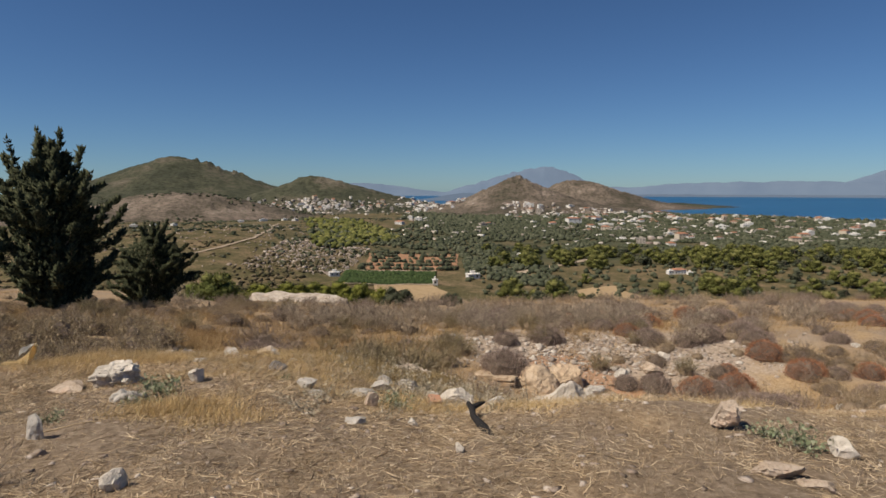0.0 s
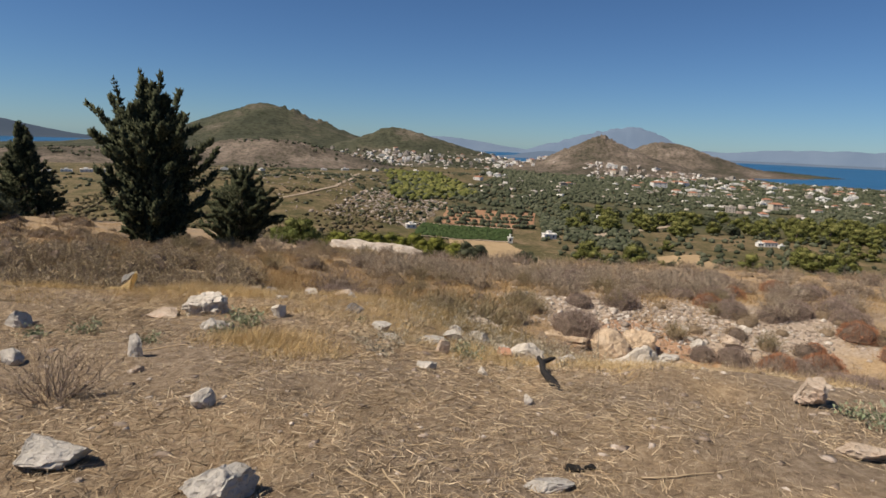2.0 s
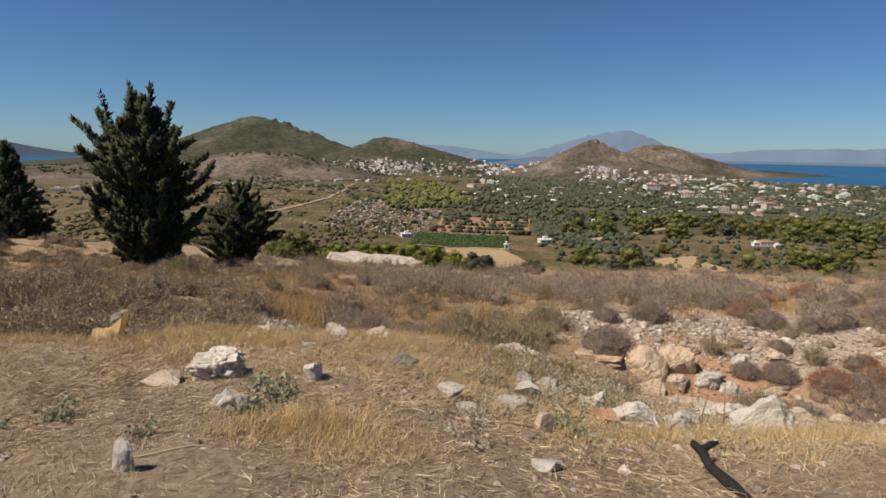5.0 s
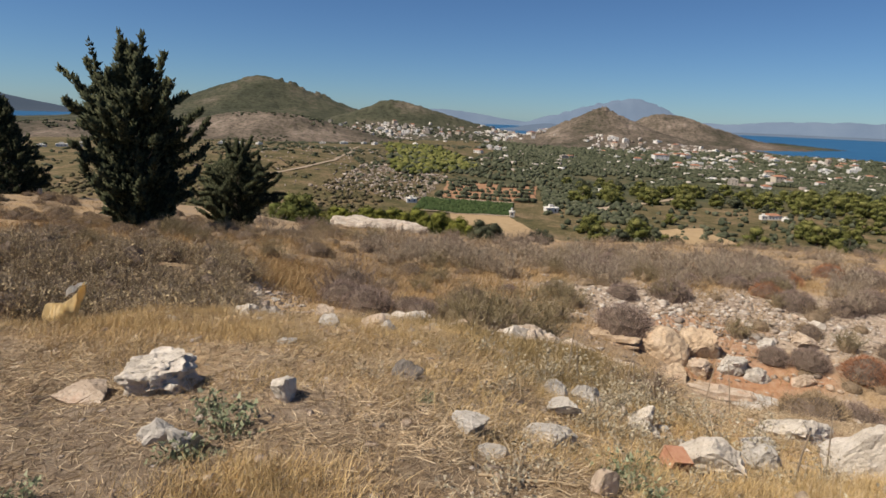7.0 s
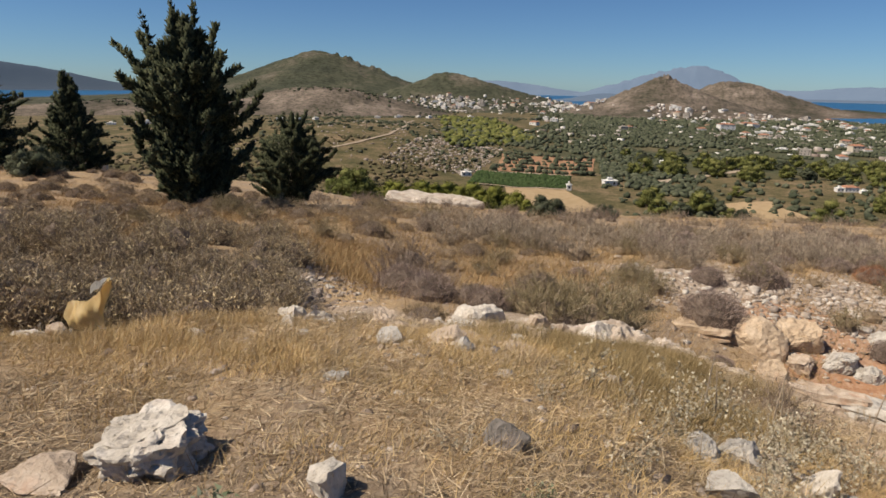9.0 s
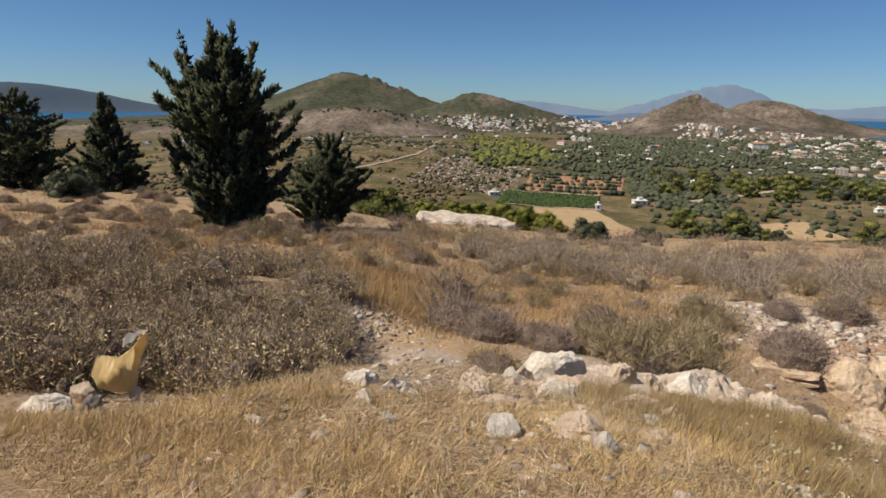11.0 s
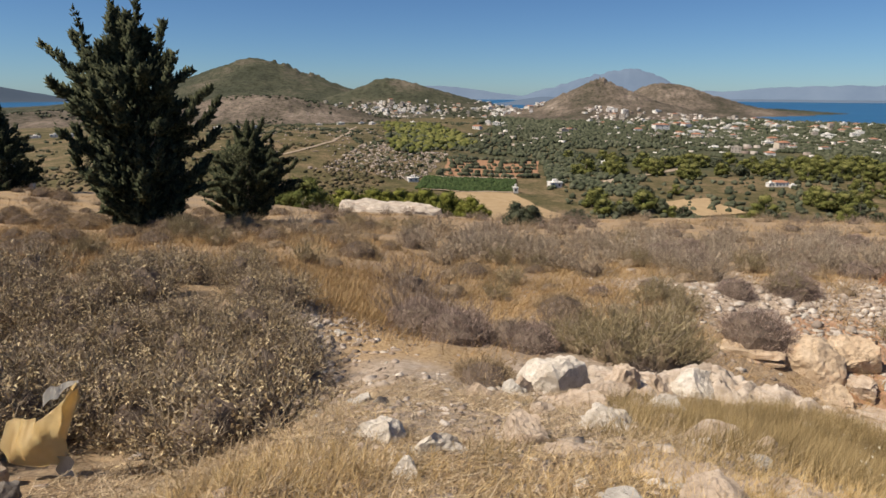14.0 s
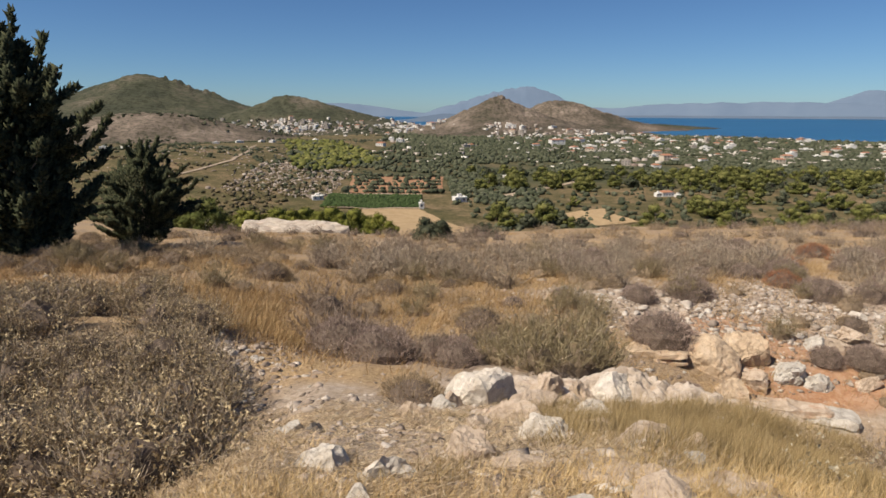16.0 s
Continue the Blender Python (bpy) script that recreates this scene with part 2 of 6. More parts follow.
sea_mesh = mesh_np("sea", [(-4900, 600, SEA), (4900, 600, SEA), (4900, 4990, SEA), (-4900, 4990, SEA)], [(0, 1, 2, 3)])
tagged(part("water", sea_mesh, sea_material()), "deep blue calm sea in the bay beyond the town", "sea", kind="structure")


def hill_material(name, dark, green, brown, pale, scale, cut):
    mat, tree, b = material(name, 0.95, 0.1)
    co = world_place(tree)
    n = grain(tree, scale, 9, 0.68, co)
    c = ramp(tree, n, (cut - 0.16, dark), (cut - 0.04, green), (cut + 0.06, brown), (cut + 0.2, pale))
    speck = ramp(tree, grain(tree, scale * 14, 4, 0.7, co), (0.40, (0.5, 0.54, 0.46)), (0.54, (1.1, 1.08, 1.05)))
    tree.links.new(mixed(tree, 0.9, c, speck, "MULTIPLY"), b.inputs["Base Color"])
    bumped(tree, b, grain(tree, scale * 8, 8, 0.7, co), 0.6, 6.0)
    return mat


HILL_GREEN = hill_material("green_hillside", (0.05, 0.055, 0.038), (0.074, 0.076, 0.052), (0.125, 0.11, 0.086), (0.27, 0.23, 0.195), 0.006, 0.57)
HILL_BROWN = hill_material("brown_hillside", (0.066, 0.062, 0.046), (0.122, 0.102, 0.083), (0.18, 0.147, 0.123), (0.31, 0.26, 0.22), 0.010, 0.51)


def haze_material(shade=1.0, glow=1.45):
    """Mountains seen through miles of air: the haze is painted as blue colour and a glow."""
    mat, tree, b = material("haze_painted_mountain", 1.0, 0.0)
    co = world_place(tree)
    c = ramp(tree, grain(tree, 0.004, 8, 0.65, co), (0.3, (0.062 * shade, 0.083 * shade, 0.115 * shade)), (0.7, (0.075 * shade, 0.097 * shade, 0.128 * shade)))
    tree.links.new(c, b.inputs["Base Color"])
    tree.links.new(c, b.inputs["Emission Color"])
    # emission brightens the painted haze; the land itself is no light source
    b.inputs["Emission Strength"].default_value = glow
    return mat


HAZE_BLUE = haze_material()
HAZE_SLATE = haze_material(0.55, 0.9)
HAZE_SHORE = haze_material(0.85, 1.25)
HILLS = []


def hill(label, px, py, top, spread_l, spread_r, power, mat, foot=-60.0, rough=8.0, seed=0, deep=None, reach=2.6, ridged=0.0, craggy=0.0):
    """One hill: falls off from its peak across and along the line of sight from the knoll."""
    d = math.hypot(px, py)
    ahead, right = np.array([px / d, py / d]), np.array([py / d, -px / d])
    deep = deep or (spread_l + spread_r) / 2
    us = np.linspace(-reach * spread_l, reach * spread_r, 320 if mat in (HILL_GREEN, HILL_BROWN) else 120)
    vs = np.linspace(-reach * deep, reach * deep, 70 if mat in (HILL_GREEN, HILL_BROWN) else 16)
    u, v = np.meshgrid(us, vs)
    s = np.where(u < 0, spread_l, spread_r)
    q = np.hypot(u / s, v / deep)
    x, y = px + right[0] * u + ahead[0] * v, py + right[1] * u + ahead[1] * v
    size = (spread_l + spread_r) / 7
    lump = fbm(x / size, y / size, 6, seed) - 0.5
    rill = np.abs(fbm(x / size * 1.7, y / size * 1.7, 5, seed + 3) - 0.5)
    edge = np.exp(-(q**power))
    z = foot + (top - foot) * edge + rough * (lump - 1.2 * rill) * np.sqrt(edge) * smooth(0.0, 0.25, q)
    crag = fbm(x / 16, y / 16, 4, seed + 5)
    z += min(rough, 12.0) * 0.45 * (np.abs(crag - 0.5) * 2 - 0.3) * np.sqrt(edge)
    if ridged:
        z += ridged * smooth(0.05, 0.3, u / spread_r) * smooth(0.95, 0.5, u / spread_r) * bell(0 * u, v, 0, 0, 1, deep * 0.16) * (np.abs(fbm(x / 34, y / 60, 4, seed + 8) - 0.5) * 2.6 - 0.1)
    if craggy:
        z += craggy * bell(u, v, 0, 0, 16, 30) * (np.abs(fbm(x / 7, y / 7, 3, seed + 9) - 0.5) * 4 - 0.5) + 0.35 * craggy * bell(u, v, 0, 0, 60, 70) * (fbm(x / 5, y / 5, 2, seed + 11) - 0.5) * 2
    HILLS.append((px, py, ahead, right, spread_l, spread_r, deep, power, foot, top))
    m = len(us)
    i, j = np.meshgrid(np.arange(len(vs) - 1), np.arange(m - 1), indexing="ij")
    faces = np.stack([i * m + j, i * m + j + 1, (i + 1) * m + j + 1, (i + 1) * m + j], -1).reshape(-1, 4)
    me = mesh_np("hill", np.stack([x, y, z], -1).reshape(-1, 3), faces, True)
    return tagged(part("hill", me, mat), label, "hill", kind="structure")


hill("tall scrub-covered hill with a rocky crest", -871, 2018, 106, 330, 340, 1.4, HILL_GREEN, seed=2, rough=24, ridged=36, deep=420)
hill("round green hill above the village", -346, 1664, 34, 190, 245, 1.6, HILL_GREEN, seed=3, rough=12, deep=190)
hill("bare conical brown hill with a rocky top", 174, 1490, 32, 128, 150, 1.3, HILL_BROWN, seed=4, rough=16, deep=150, craggy=9)
hill("low brown hill on the headland by the bay", 392, 1860, 23, 150, 205, 1.9, HILL_BROWN, seed=5, rough=12, deep=160)
hill("long bare brown ridge before the tall hill", -497, 1201, -8, 210, 190, 2.2, HILL_BROWN, seed=6, rough=14, deep=170)
hill("low brown rise across the valley", -760, 1010, -32, 260, 200, 2.0, HILL_BROWN, seed=12, rough=7, deep=190)
hill("low green tongue of land in the bay", 700, 1900, -46, 210, 150, 2.0, HILL_GREEN, seed=7, rough=4, deep=120)


hill("hazy blue mountain far across the bay", 740, 4440, 158, 560, 330, 2.1, HAZE_BLUE, seed=31, rough=60, deep=120, reach=2.0)
hill("hazy low mountains far across the bay", -620, 4600, 40, 700, 560, 2.0, HAZE_BLUE, seed=32, rough=14, deep=110, reach=2.0)
hill("hazy long mountain ridge across the bay", 2300, 4150, 44, 1500, 900, 3.0, HAZE_BLUE, seed=33, rough=40, deep=110, reach=1.7)
hill("hazy blue mountain range far across the bay", 2850, 3950, 118, 330, 500, 1.6, HAZE_BLUE, seed=34, rough=18, deep=90, reach=2.0)
hill("dark hazy island mountain across the water", -3050, 2550, 92, 700, 720, 2.6, HAZE_SLATE, seed=35, rough=16, deep=160, reach=2.0)
hill("low flat far shore of the bay", 2000, 3560, -44, 1700, 1500, 4.0, HAZE_SHORE, seed=36, rough=5, deep=60, reach=1.3)
hill("low headland across the channel", 120, 2950, -22, 180, 420, 1.9, HAZE_SHORE, seed=37, rough=6, deep=110)


def land(x, y):
    """The height of the land with its hills."""
    z = float(ground(x, y))
    for px, py, ahead, right, sl, sr, deep, power, foot, top in HILLS:
        u, v = (x - px) * right[0] + (y - py) * right[1], (x - px) * ahead[0] + (y - py) * ahead[1]
        z = max(z, foot + (top - foot) * math.exp(-(math.hypot(u / (sl if u < 0 else sr), v / deep) ** power)))
    return z

# ---- rocks ----
ROCK_WHITE = rocky("pale_limestone", (0.38, 0.335, 0.275), (0.57, 0.52, 0.45), (0.74, 0.695, 0.63), 5.0)
ROCK_GREY = rocky("grey_limestone", (0.3, 0.275, 0.24), (0.47, 0.44, 0.395), (0.62, 0.59, 0.545), 5.0, stained=0.15)
ROCK_PINK = rocky("pinkish_limestone", (0.31, 0.24, 0.175), (0.475, 0.385, 0.30), (0.60, 0.52, 0.435), 4.0, (0.42, 0.20, 0.10), 0.6)
ROCK_DARK = rocky("dark_stone", (0.10, 0.09, 0.08), (0.19, 0.17, 0.15), (0.32, 0.29, 0.26), 5.0)
ROCK_TAN = rocky("tan_limestone", (0.36, 0.27, 0.185), (0.50, 0.39, 0.275), (0.60, 0.49, 0.37), 2.5, (0.40, 0.21, 0.11), 0.5)
ROCK_PALE = rocky("pale_bedrock", (0.32, 0.26, 0.20), (0.48, 0.405, 0.33), (0.63, 0.56, 0.485), 4.0, (0.44, 0.27, 0.16), 0.5)
ROCKS = {"tan": ROCK_TAN, "white": ROCK_WHITE, "grey": ROCK_GREY, "pink": ROCK_PINK, "dark": ROCK_DARK}


def rock_mesh(name, sx, sy, sz, seed, cuts=9, fine=3, jag=0.34):
    """A broken stone: a rough ball trimmed by planes."""
    r = random.Random(seed)
    bm = bmesh.new()
    bmesh.ops.create_icosphere(bm, subdivisions=fine, radius=1.0)
    off = Vector((r.uniform(-50, 50), r.uniform(-50, 50), r.uniform(-50, 50)))
    planes = []
    for _ in range(cuts):
        n = Vector((r.gauss(0, 1), r.gauss(0, 1), r.gauss(0, 0.9))).normalized()
        planes.append((n, r.uniform(0.42, 0.78)))
    for v in bm.verts:
        p = v.co.copy()
        q = p * (1 + jag * noise.noise(p * 1.3 + off))
        for n, o in planes:
            d = q.dot(n) - o
            if d > 0:
                q -= n * d * 0.92
        q *= 1 + jag * 0.34 * noise.noise(p * 3.7 + off) + jag * 0.24 * noise.noise(p * 8.0 + off) + jag * 0.14 * noise.noise(p * 19.0 + off)
        v.co = Vector((q.x * sx, q.y * sy, q.z * sz)) * 0.56
    me = bpy.data.meshes.new(name)
    bm.to_mesh(me)
    bm.free()
    me.polygons.foreach_set("use_smooth", [False] * len(me.polygons))
    return me


def pitted_boulder(w, d, h, seed):
    """A low weathered boulder, full of solution pits."""
    bm = bmesh.new()
    bmesh.ops.create_icosphere(bm, subdivisions=5, radius=1.0)
    off = Vector((seed * 1.7, seed * 0.9, seed * 2.3))
    for v in bm.verts:
        p = v.co.copy()
        q = p * (1 + 0.34 * noise.noise(p * 1.5 + off) + 0.22 * noise.noise(p * 3.4 + off))
        q.z = min(q.z, 0.62 + 0.15 * noise.noise(p * 2.5 + off))
        near = noise.voronoi(p * 5.0 + off)[0][0]
        q *= 1 - 0.3 * max(0.0, 0.42 - near) / 0.42 + 0.05 * noise.noise(p * 9 + off) + 0.025 * noise.noise(p * 27 + off)
        v.co = Vector((q.x * w, q.y * d, q.z * h)) * 0.5
    me = bpy.data.meshes.new("boulder")
    bm.to_mesh(me)
    bm.free()
    return me


ROCK_COUNT = [0]


def rock(x, y, w, h, tone="white", label="", turn=None, deep=0.8, cuts=10, sink=0.25, jag=0.36, name="stone", lift=0.0):
    """A stone of its own, w wide and h high above the ground."""
    ROCK_COUNT[0] += 1
    seed = ROCK_COUNT[0] * 13 + 5
    full = h / (1 - sink)
    me = rock_mesh(name, w, w * deep, full, seed, cuts, 5 if w > 0.6 else 4 if w > 0.25 else 3, jag)
    me.materials.append(ROCKS[tone])
    zs = [v.co.z for v in me.vertices]
    ob = new(name, me)
    a = turn if turn is not None else random.Random(seed).uniform(-25, 25)
    ob.matrix_world = pose(x, y, at_ground(x, y, lift) + h - max(zs), 0, 0, a)
    words = {"white": "pale limestone lump lying in dry straw", "grey": "grey limestone lump lying in dry straw",
             "pink": "pinkish limestone block on stony soil", "tan": "smooth tan limestone boulder in the earth bank", "dark": "dark weathered stone on dry ground"}
    return tagged(ob, label or words[tone], "rock", "stones on the knoll")


# ---- plants ----
TWIG = varied("dry_twigs", (0.19, 0.15, 0.11), (0.36, 0.29, 0.215), (0.60, 0.51, 0.40))
TWIG_WARM = varied("thicket_twigs", (0.14, 0.11, 0.08), (0.27, 0.215, 0.155), (0.50, 0.42, 0.32))
TWIG_PALE = varied("pale_grey_twigs", (0.18, 0.14, 0.115), (0.35, 0.285, 0.235), (0.56, 0.49, 0.42))
TWIG_DARK = varied("dark_twigs", (0.13, 0.10, 0.08), (0.26, 0.20, 0.155), (0.46, 0.37, 0.29))
TWIG_PURPLE = varied("spiny_cushion", (0.19, 0.14, 0.115), (0.33, 0.25, 0.21), (0.51, 0.41, 0.35))
TWIG_RUST = varied("rusty_cushion", (0.238, 0.093, 0.051), (0.399, 0.187, 0.102), (0.544, 0.306, 0.187))
TWIG_BROWN = varied("brown_shrub", (0.20, 0.15, 0.09), (0.36, 0.265, 0.165), (0.52, 0.41, 0.27))
TWIG_OLIVE = varied("olive_brown_shrub", (0.16, 0.13, 0.07), (0.28, 0.23, 0.13), (0.42, 0.35, 0.22))
LEAF_DRY = varied("dry_leaves", (0.17, 0.12, 0.065), (0.42, 0.32, 0.18), (0.72, 0.60, 0.38))
LEAF_PALE = varied("pale_weed_leaves", (0.30, 0.26, 0.18), (0.46, 0.41, 0.30), (0.60, 0.55, 0.43))
LEAF_GREEN = varied("green_weed_leaves", (0.15, 0.18, 0.1), (0.25, 0.28, 0.17), (0.36, 0.38, 0.26))
GRASS_GOLD = varied("golden_dry_grass", (0.43, 0.295, 0.13), (0.59, 0.43, 0.205), (0.73, 0.57, 0.335), scale=2.0)
STRAW = varied("straw_litter", (0.25, 0.18, 0.11), (0.48, 0.365, 0.23), (0.70, 0.58, 0.41), scale=3.0)
CYPRESS = varied("cypress_foliage", (0.022, 0.028, 0.016), (0.045, 0.054, 0.028), (0.09, 0.094, 0.05))
# colours of the solid shrub cores: inner shade painted as darker tones
CORE = varied("inner_shade", (0.085, 0.068, 0.05), (0.12, 0.095, 0.075), (0.155, 0.12, 0.095))
CORE_BROWN = varied("inner_brown_shade", (0.13, 0.097, 0.065), (0.18, 0.135, 0.09), (0.23, 0.175, 0.12))
BARK = varied("grey_bark", (0.10, 0.08, 0.06), (0.14, 0.11, 0.085), (0.18, 0.15, 0.12))
PINE = varied("pine_foliage", (0.085, 0.096, 0.026), (0.135, 0.142, 0.04), (0.20, 0.195, 0.065), scale=0.6)
OLIVE = varied("olive_foliage", (0.05, 0.06, 0.036), (0.08, 0.09, 0.054), (0.118, 0.125, 0.08), scale=0.4)
BROAD = varied("bright_green_foliage", (0.075, 0.092, 0.024), (0.12, 0.135, 0.038), (0.175, 0.18, 0.06), scale=0.8)
PINE_LIGHT = varied("young_pine_foliage", (0.09, 0.105, 0.02), (0.15, 0.16, 0.032), (0.22, 0.215, 0.05), scale=0.8)
GRASS_OLIVE = varied("standing_dry_grass", (0.20, 0.145, 0.065), (0.34, 0.25, 0.12), (0.50, 0.39, 0.22), scale=2.0)
RUST_GRASS = varied("rusty_dry_grass", (0.28, 0.175, 0.08), (0.42, 0.28, 0.135), (0.56, 0.42, 0.235), scale=2.0)


def unit(v):
    return v / np.maximum(np.linalg.norm(v, axis=-1, keepdims=True), 1e-9)


def slivers(base, way, length, width, r):
    """Thin tapering blades, each one triangle: base points, directions, lengths and widths."""
    base, way = np.asarray(base, float), unit(np.asarray(way, float))
    side = unit(np.cross(way, r.normal(size=way.shape)))
    l, w = np.asarray(length)[:, None], np.asarray(width)[:, None]
    v = np.stack([base - side * w / 2, base + side * w / 2, base + way * l], 1).reshape(-1, 3)
    return v, np.arange(len(v)).reshape(-1, 3)


def bent(base, way, droop, length, width, r):
    """Blades of two pieces that bend over: five corners, three triangles."""
    base, way = np.asarray(base, float), unit(np.asarray(way, float))
    side = unit(np.cross(way, r.normal(size=way.shape)))
    l, w = np.asarray(length)[:, None], np.asarray(width)[:, None]
    mid = base + way * l * 0.55
    tip = mid + unit(way + droop) * l * 0.45
    v = np.stack([base - side * w / 2, base + side * w / 2, mid + side * w * 0.4, mid - side * w * 0.4, tip], 1).reshape(-1, 3)
    o = (np.arange(len(base)) * 5)[:, None]
    f = np.concatenate([o + [0, 1, 2], o + [0, 2, 3], o + [3, 2, 4]])
    return v, f


def leaves(at, size, r, up=0.3, slim=0.55):
    """Small diamond leaves, two triangles each."""
    at = np.asarray(at, float)
    a = unit(r.normal(size=at.shape) + [0, 0, up])
    b = unit(np.cross(a, r.normal(size=at.shape)))
    s = (np.asarray(size) * np.ones(len(at)))[:, None]
    v = np.stack([at - a * s / 2 - b * s * slim / 3, at - a * s / 2 + b * s * slim / 2, at + a * s / 2 + b * s * slim / 6], 1).reshape(-1, 3)
    return v, np.arange(len(v)).reshape(-1, 3)


def ribbon_stems(starts, ways, lengths, width, r, curl=0.35, pieces=4):
    """Bending stems as folded strips; gives the points along them too."""
    p, d = np.asarray(starts, float), unit(np.asarray(ways, float))
    step = (np.asarray(lengths) / pieces)[:, None]
    rows = [p]
    for _ in range(pieces):
        d = unit(d + curl * r.normal(size=d.shape) * 0.5)
        rows.append(rows[-1] + d * step)
    side = unit(np.cross(d, r.normal(size=d.shape)))
    vs, fs, count = [], [], 0
    for k in range(pieces):
        w0, w1 = width * (1 - k / (pieces + 0.5)), width * (1 - (k + 1) / (pieces + 0.5))
        quad = np.stack([rows[k] - side * w0 / 2, rows[k] + side * w0 / 2, rows[k + 1] + side * w1 / 2, rows[k + 1] - side * w1 / 2], 1).reshape(-1, 3)
        vs.append(quad)
        fs.append(np.arange(len(quad)).reshape(-1, 4) + count)
        count += len(quad)
    return np.vstack(vs), np.vstack(fs), np.stack(rows, 1)


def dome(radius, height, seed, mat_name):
    """A low-poly lumpy half ball: fills a shrub's inside, its shade put in as dark colour."""
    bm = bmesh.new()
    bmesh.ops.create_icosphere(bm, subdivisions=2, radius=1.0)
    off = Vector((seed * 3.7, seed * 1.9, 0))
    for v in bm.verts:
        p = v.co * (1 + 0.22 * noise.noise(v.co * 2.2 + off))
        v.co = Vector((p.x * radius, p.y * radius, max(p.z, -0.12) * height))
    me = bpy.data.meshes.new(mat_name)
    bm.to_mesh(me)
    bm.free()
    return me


def cushion_bush(label, twig, seed, radius=0.5, height=0.42, count=2000, spike=0.10, name="cushion_bush", lean=0.5):
    """A round spiny cushion: short twigs standing out all over it."""
    r = np.random.default_rng(seed)
    root = thing(name, Matrix(), label, "shrub", "shrubs on the slope")
    n = unit(r.normal(size=(count, 3)))
    n[:, 2] = np.abs(n[:, 2]) * 1.0 - 0.08
    lump = 1 + 0.16 * (np.array([noise.noise(Vector(v) * 2.4 + Vector((seed, 0, 0))) for v in n]))
    at = n * [radius, radius, height] * (lump * r.uniform(0.74, 0.98, count))[:, None]
    v, f = slivers(at, n + 0.55 * r.normal(size=n.shape) + [0, 0, lean], r.uniform(0.5, 1.3, count) * spike, r.uniform(0.05, 0.11, count) * spike * 1.4, r)
    part("twig_mass", mesh_np("twig_mass", v, f), twig, root)["kind"] = "stuff"
    # closed dome in place of inner twigs, dark to give the shaded inside
    part("core", dome(radius * 0.83, height * 0.83, seed, "core"), CORE, root, "solid dome with inner shade painted dark")
    return root


def twiggy_bush(label, twig, seed, radius=0.8, height=0.9, stems=150, twigs=2200, leaf=None, leaf_count=0, leaf_size=0.03, name="dry_bush", core=0.0):
    """An open dry shrub: stems from the base, fine twigs along them, and leaves where it has any."""
    r = np.random.default_rng(seed)
    root = thing(name, Matrix(), label, "shrub", "shrubs on the slope")
    turn = r.uniform(0, 2 * np.pi, stems)
    out = np.sqrt(r.uniform(0, 1, stems))
    ways = np.stack([np.cos(turn) * out * radius, np.sin(turn) * out * radius, height * (1.1 - 0.55 * out)], -1)
    starts = ways * [0.25, 0.25, 0.0] + r.normal(size=ways.shape) * [0.04, 0.04, 0]
    v, f, rows = ribbon_stems(starts, ways, np.linalg.norm(ways, axis=1) * r.uniform(0.65, 1.0, stems), 0.016 * height, r)
    part("stemwork", mesh_np("stemwork", v, f), TWIG_DARK if twig is TWIG_DARK else TWIG_PALE if twig is TWIG_PALE else TWIG, root)["kind"] = "stuff"
    pick, along = r.integers(0, stems, twigs), r.uniform(0.9, 3.999, twigs)
    k = along.astype(int)
    a = (along - k)[:, None]
    at = rows[pick, k] * (1 - a) + rows[pick, k + 1] * a
    way = unit(r.normal(size=at.shape) + [0, 0, 0.8] + unit(ways[pick]) * 0.8)
    v, f = slivers(at, way, r.uniform(0.06, 0.24, twigs) * height, r.uniform(0.006, 0.013, twigs) * height, r)
    part("twig_mass", mesh_np("twig_mass", v, f), twig, root)["kind"] = "stuff"
    if core:
        # solid core added for density, the shade inside put into its colour
        part("core", dome(radius * 0.46, height * core * 0.8, seed, "core"), CORE if twig in (TWIG_DARK, TWIG_WARM) else CORE_BROWN, root, "solid lump with inner shade painted dark")
    if leaf:
        pick, along = r.integers(0, stems, leaf_count), r.uniform(1.0, 3.999, leaf_count)
        k = along.astype(int)
        a = (along - k)[:, None]
        at = rows[pick, k] * (1 - a) + rows[pick, k + 1] * a + r.normal(size=(leaf_count, 3)) * 0.05 * height
        at[:, 2] = np.maximum(at[:, 2], 0.02)
        v, f = leaves(at, r.uniform(0.6, 1.4, leaf_count) * leaf_size, r)
        part("leaf_cover", mesh_np("leaf_cover", v, f), leaf, root)["kind"] = "stuff"
    return root


def weed(label, seed, height=0.4, stems=10, count=130, size=0.028, leaf=None, name="dry_weed", spread=0.5):
    """Upright stalks with leaves up their length."""
    r = np.random.default_rng(seed)
    root = thing(name, Matrix(), label, "weed", "weeds in the straw")
    ways = np.stack([r.normal(size=stems) * spread, r.normal(size=stems) * spread, np.ones(stems)], -1)
    v, f, rows = ribbon_stems(r.normal(size=(stems, 3)) * [0.05, 0.05, 0], ways, r.uniform(0.6, 1.0, stems) * height, 0.008, r, 0.2)
    part("stemwork", mesh_np("stemwork", v, f), TWIG, root)["kind"] = "stuff"
    pick, along = r.integers(0, stems, count), r.uniform(0.5, 3.999, count)
    k = along.astype(int)
    a = (along - k)[:, None]
    at = rows[pick, k] * (1 - a) + rows[pick, k + 1] * a + r.normal(size=(count, 3)) * 0.02
    v, f = leaves(at, r.uniform(0.6, 1.4, count) * size, r, 0.2, 0.8)
    part("leaf_cover", mesh_np("leaf_cover", v, f), leaf, root)["kind"] = "stuff"
    return root


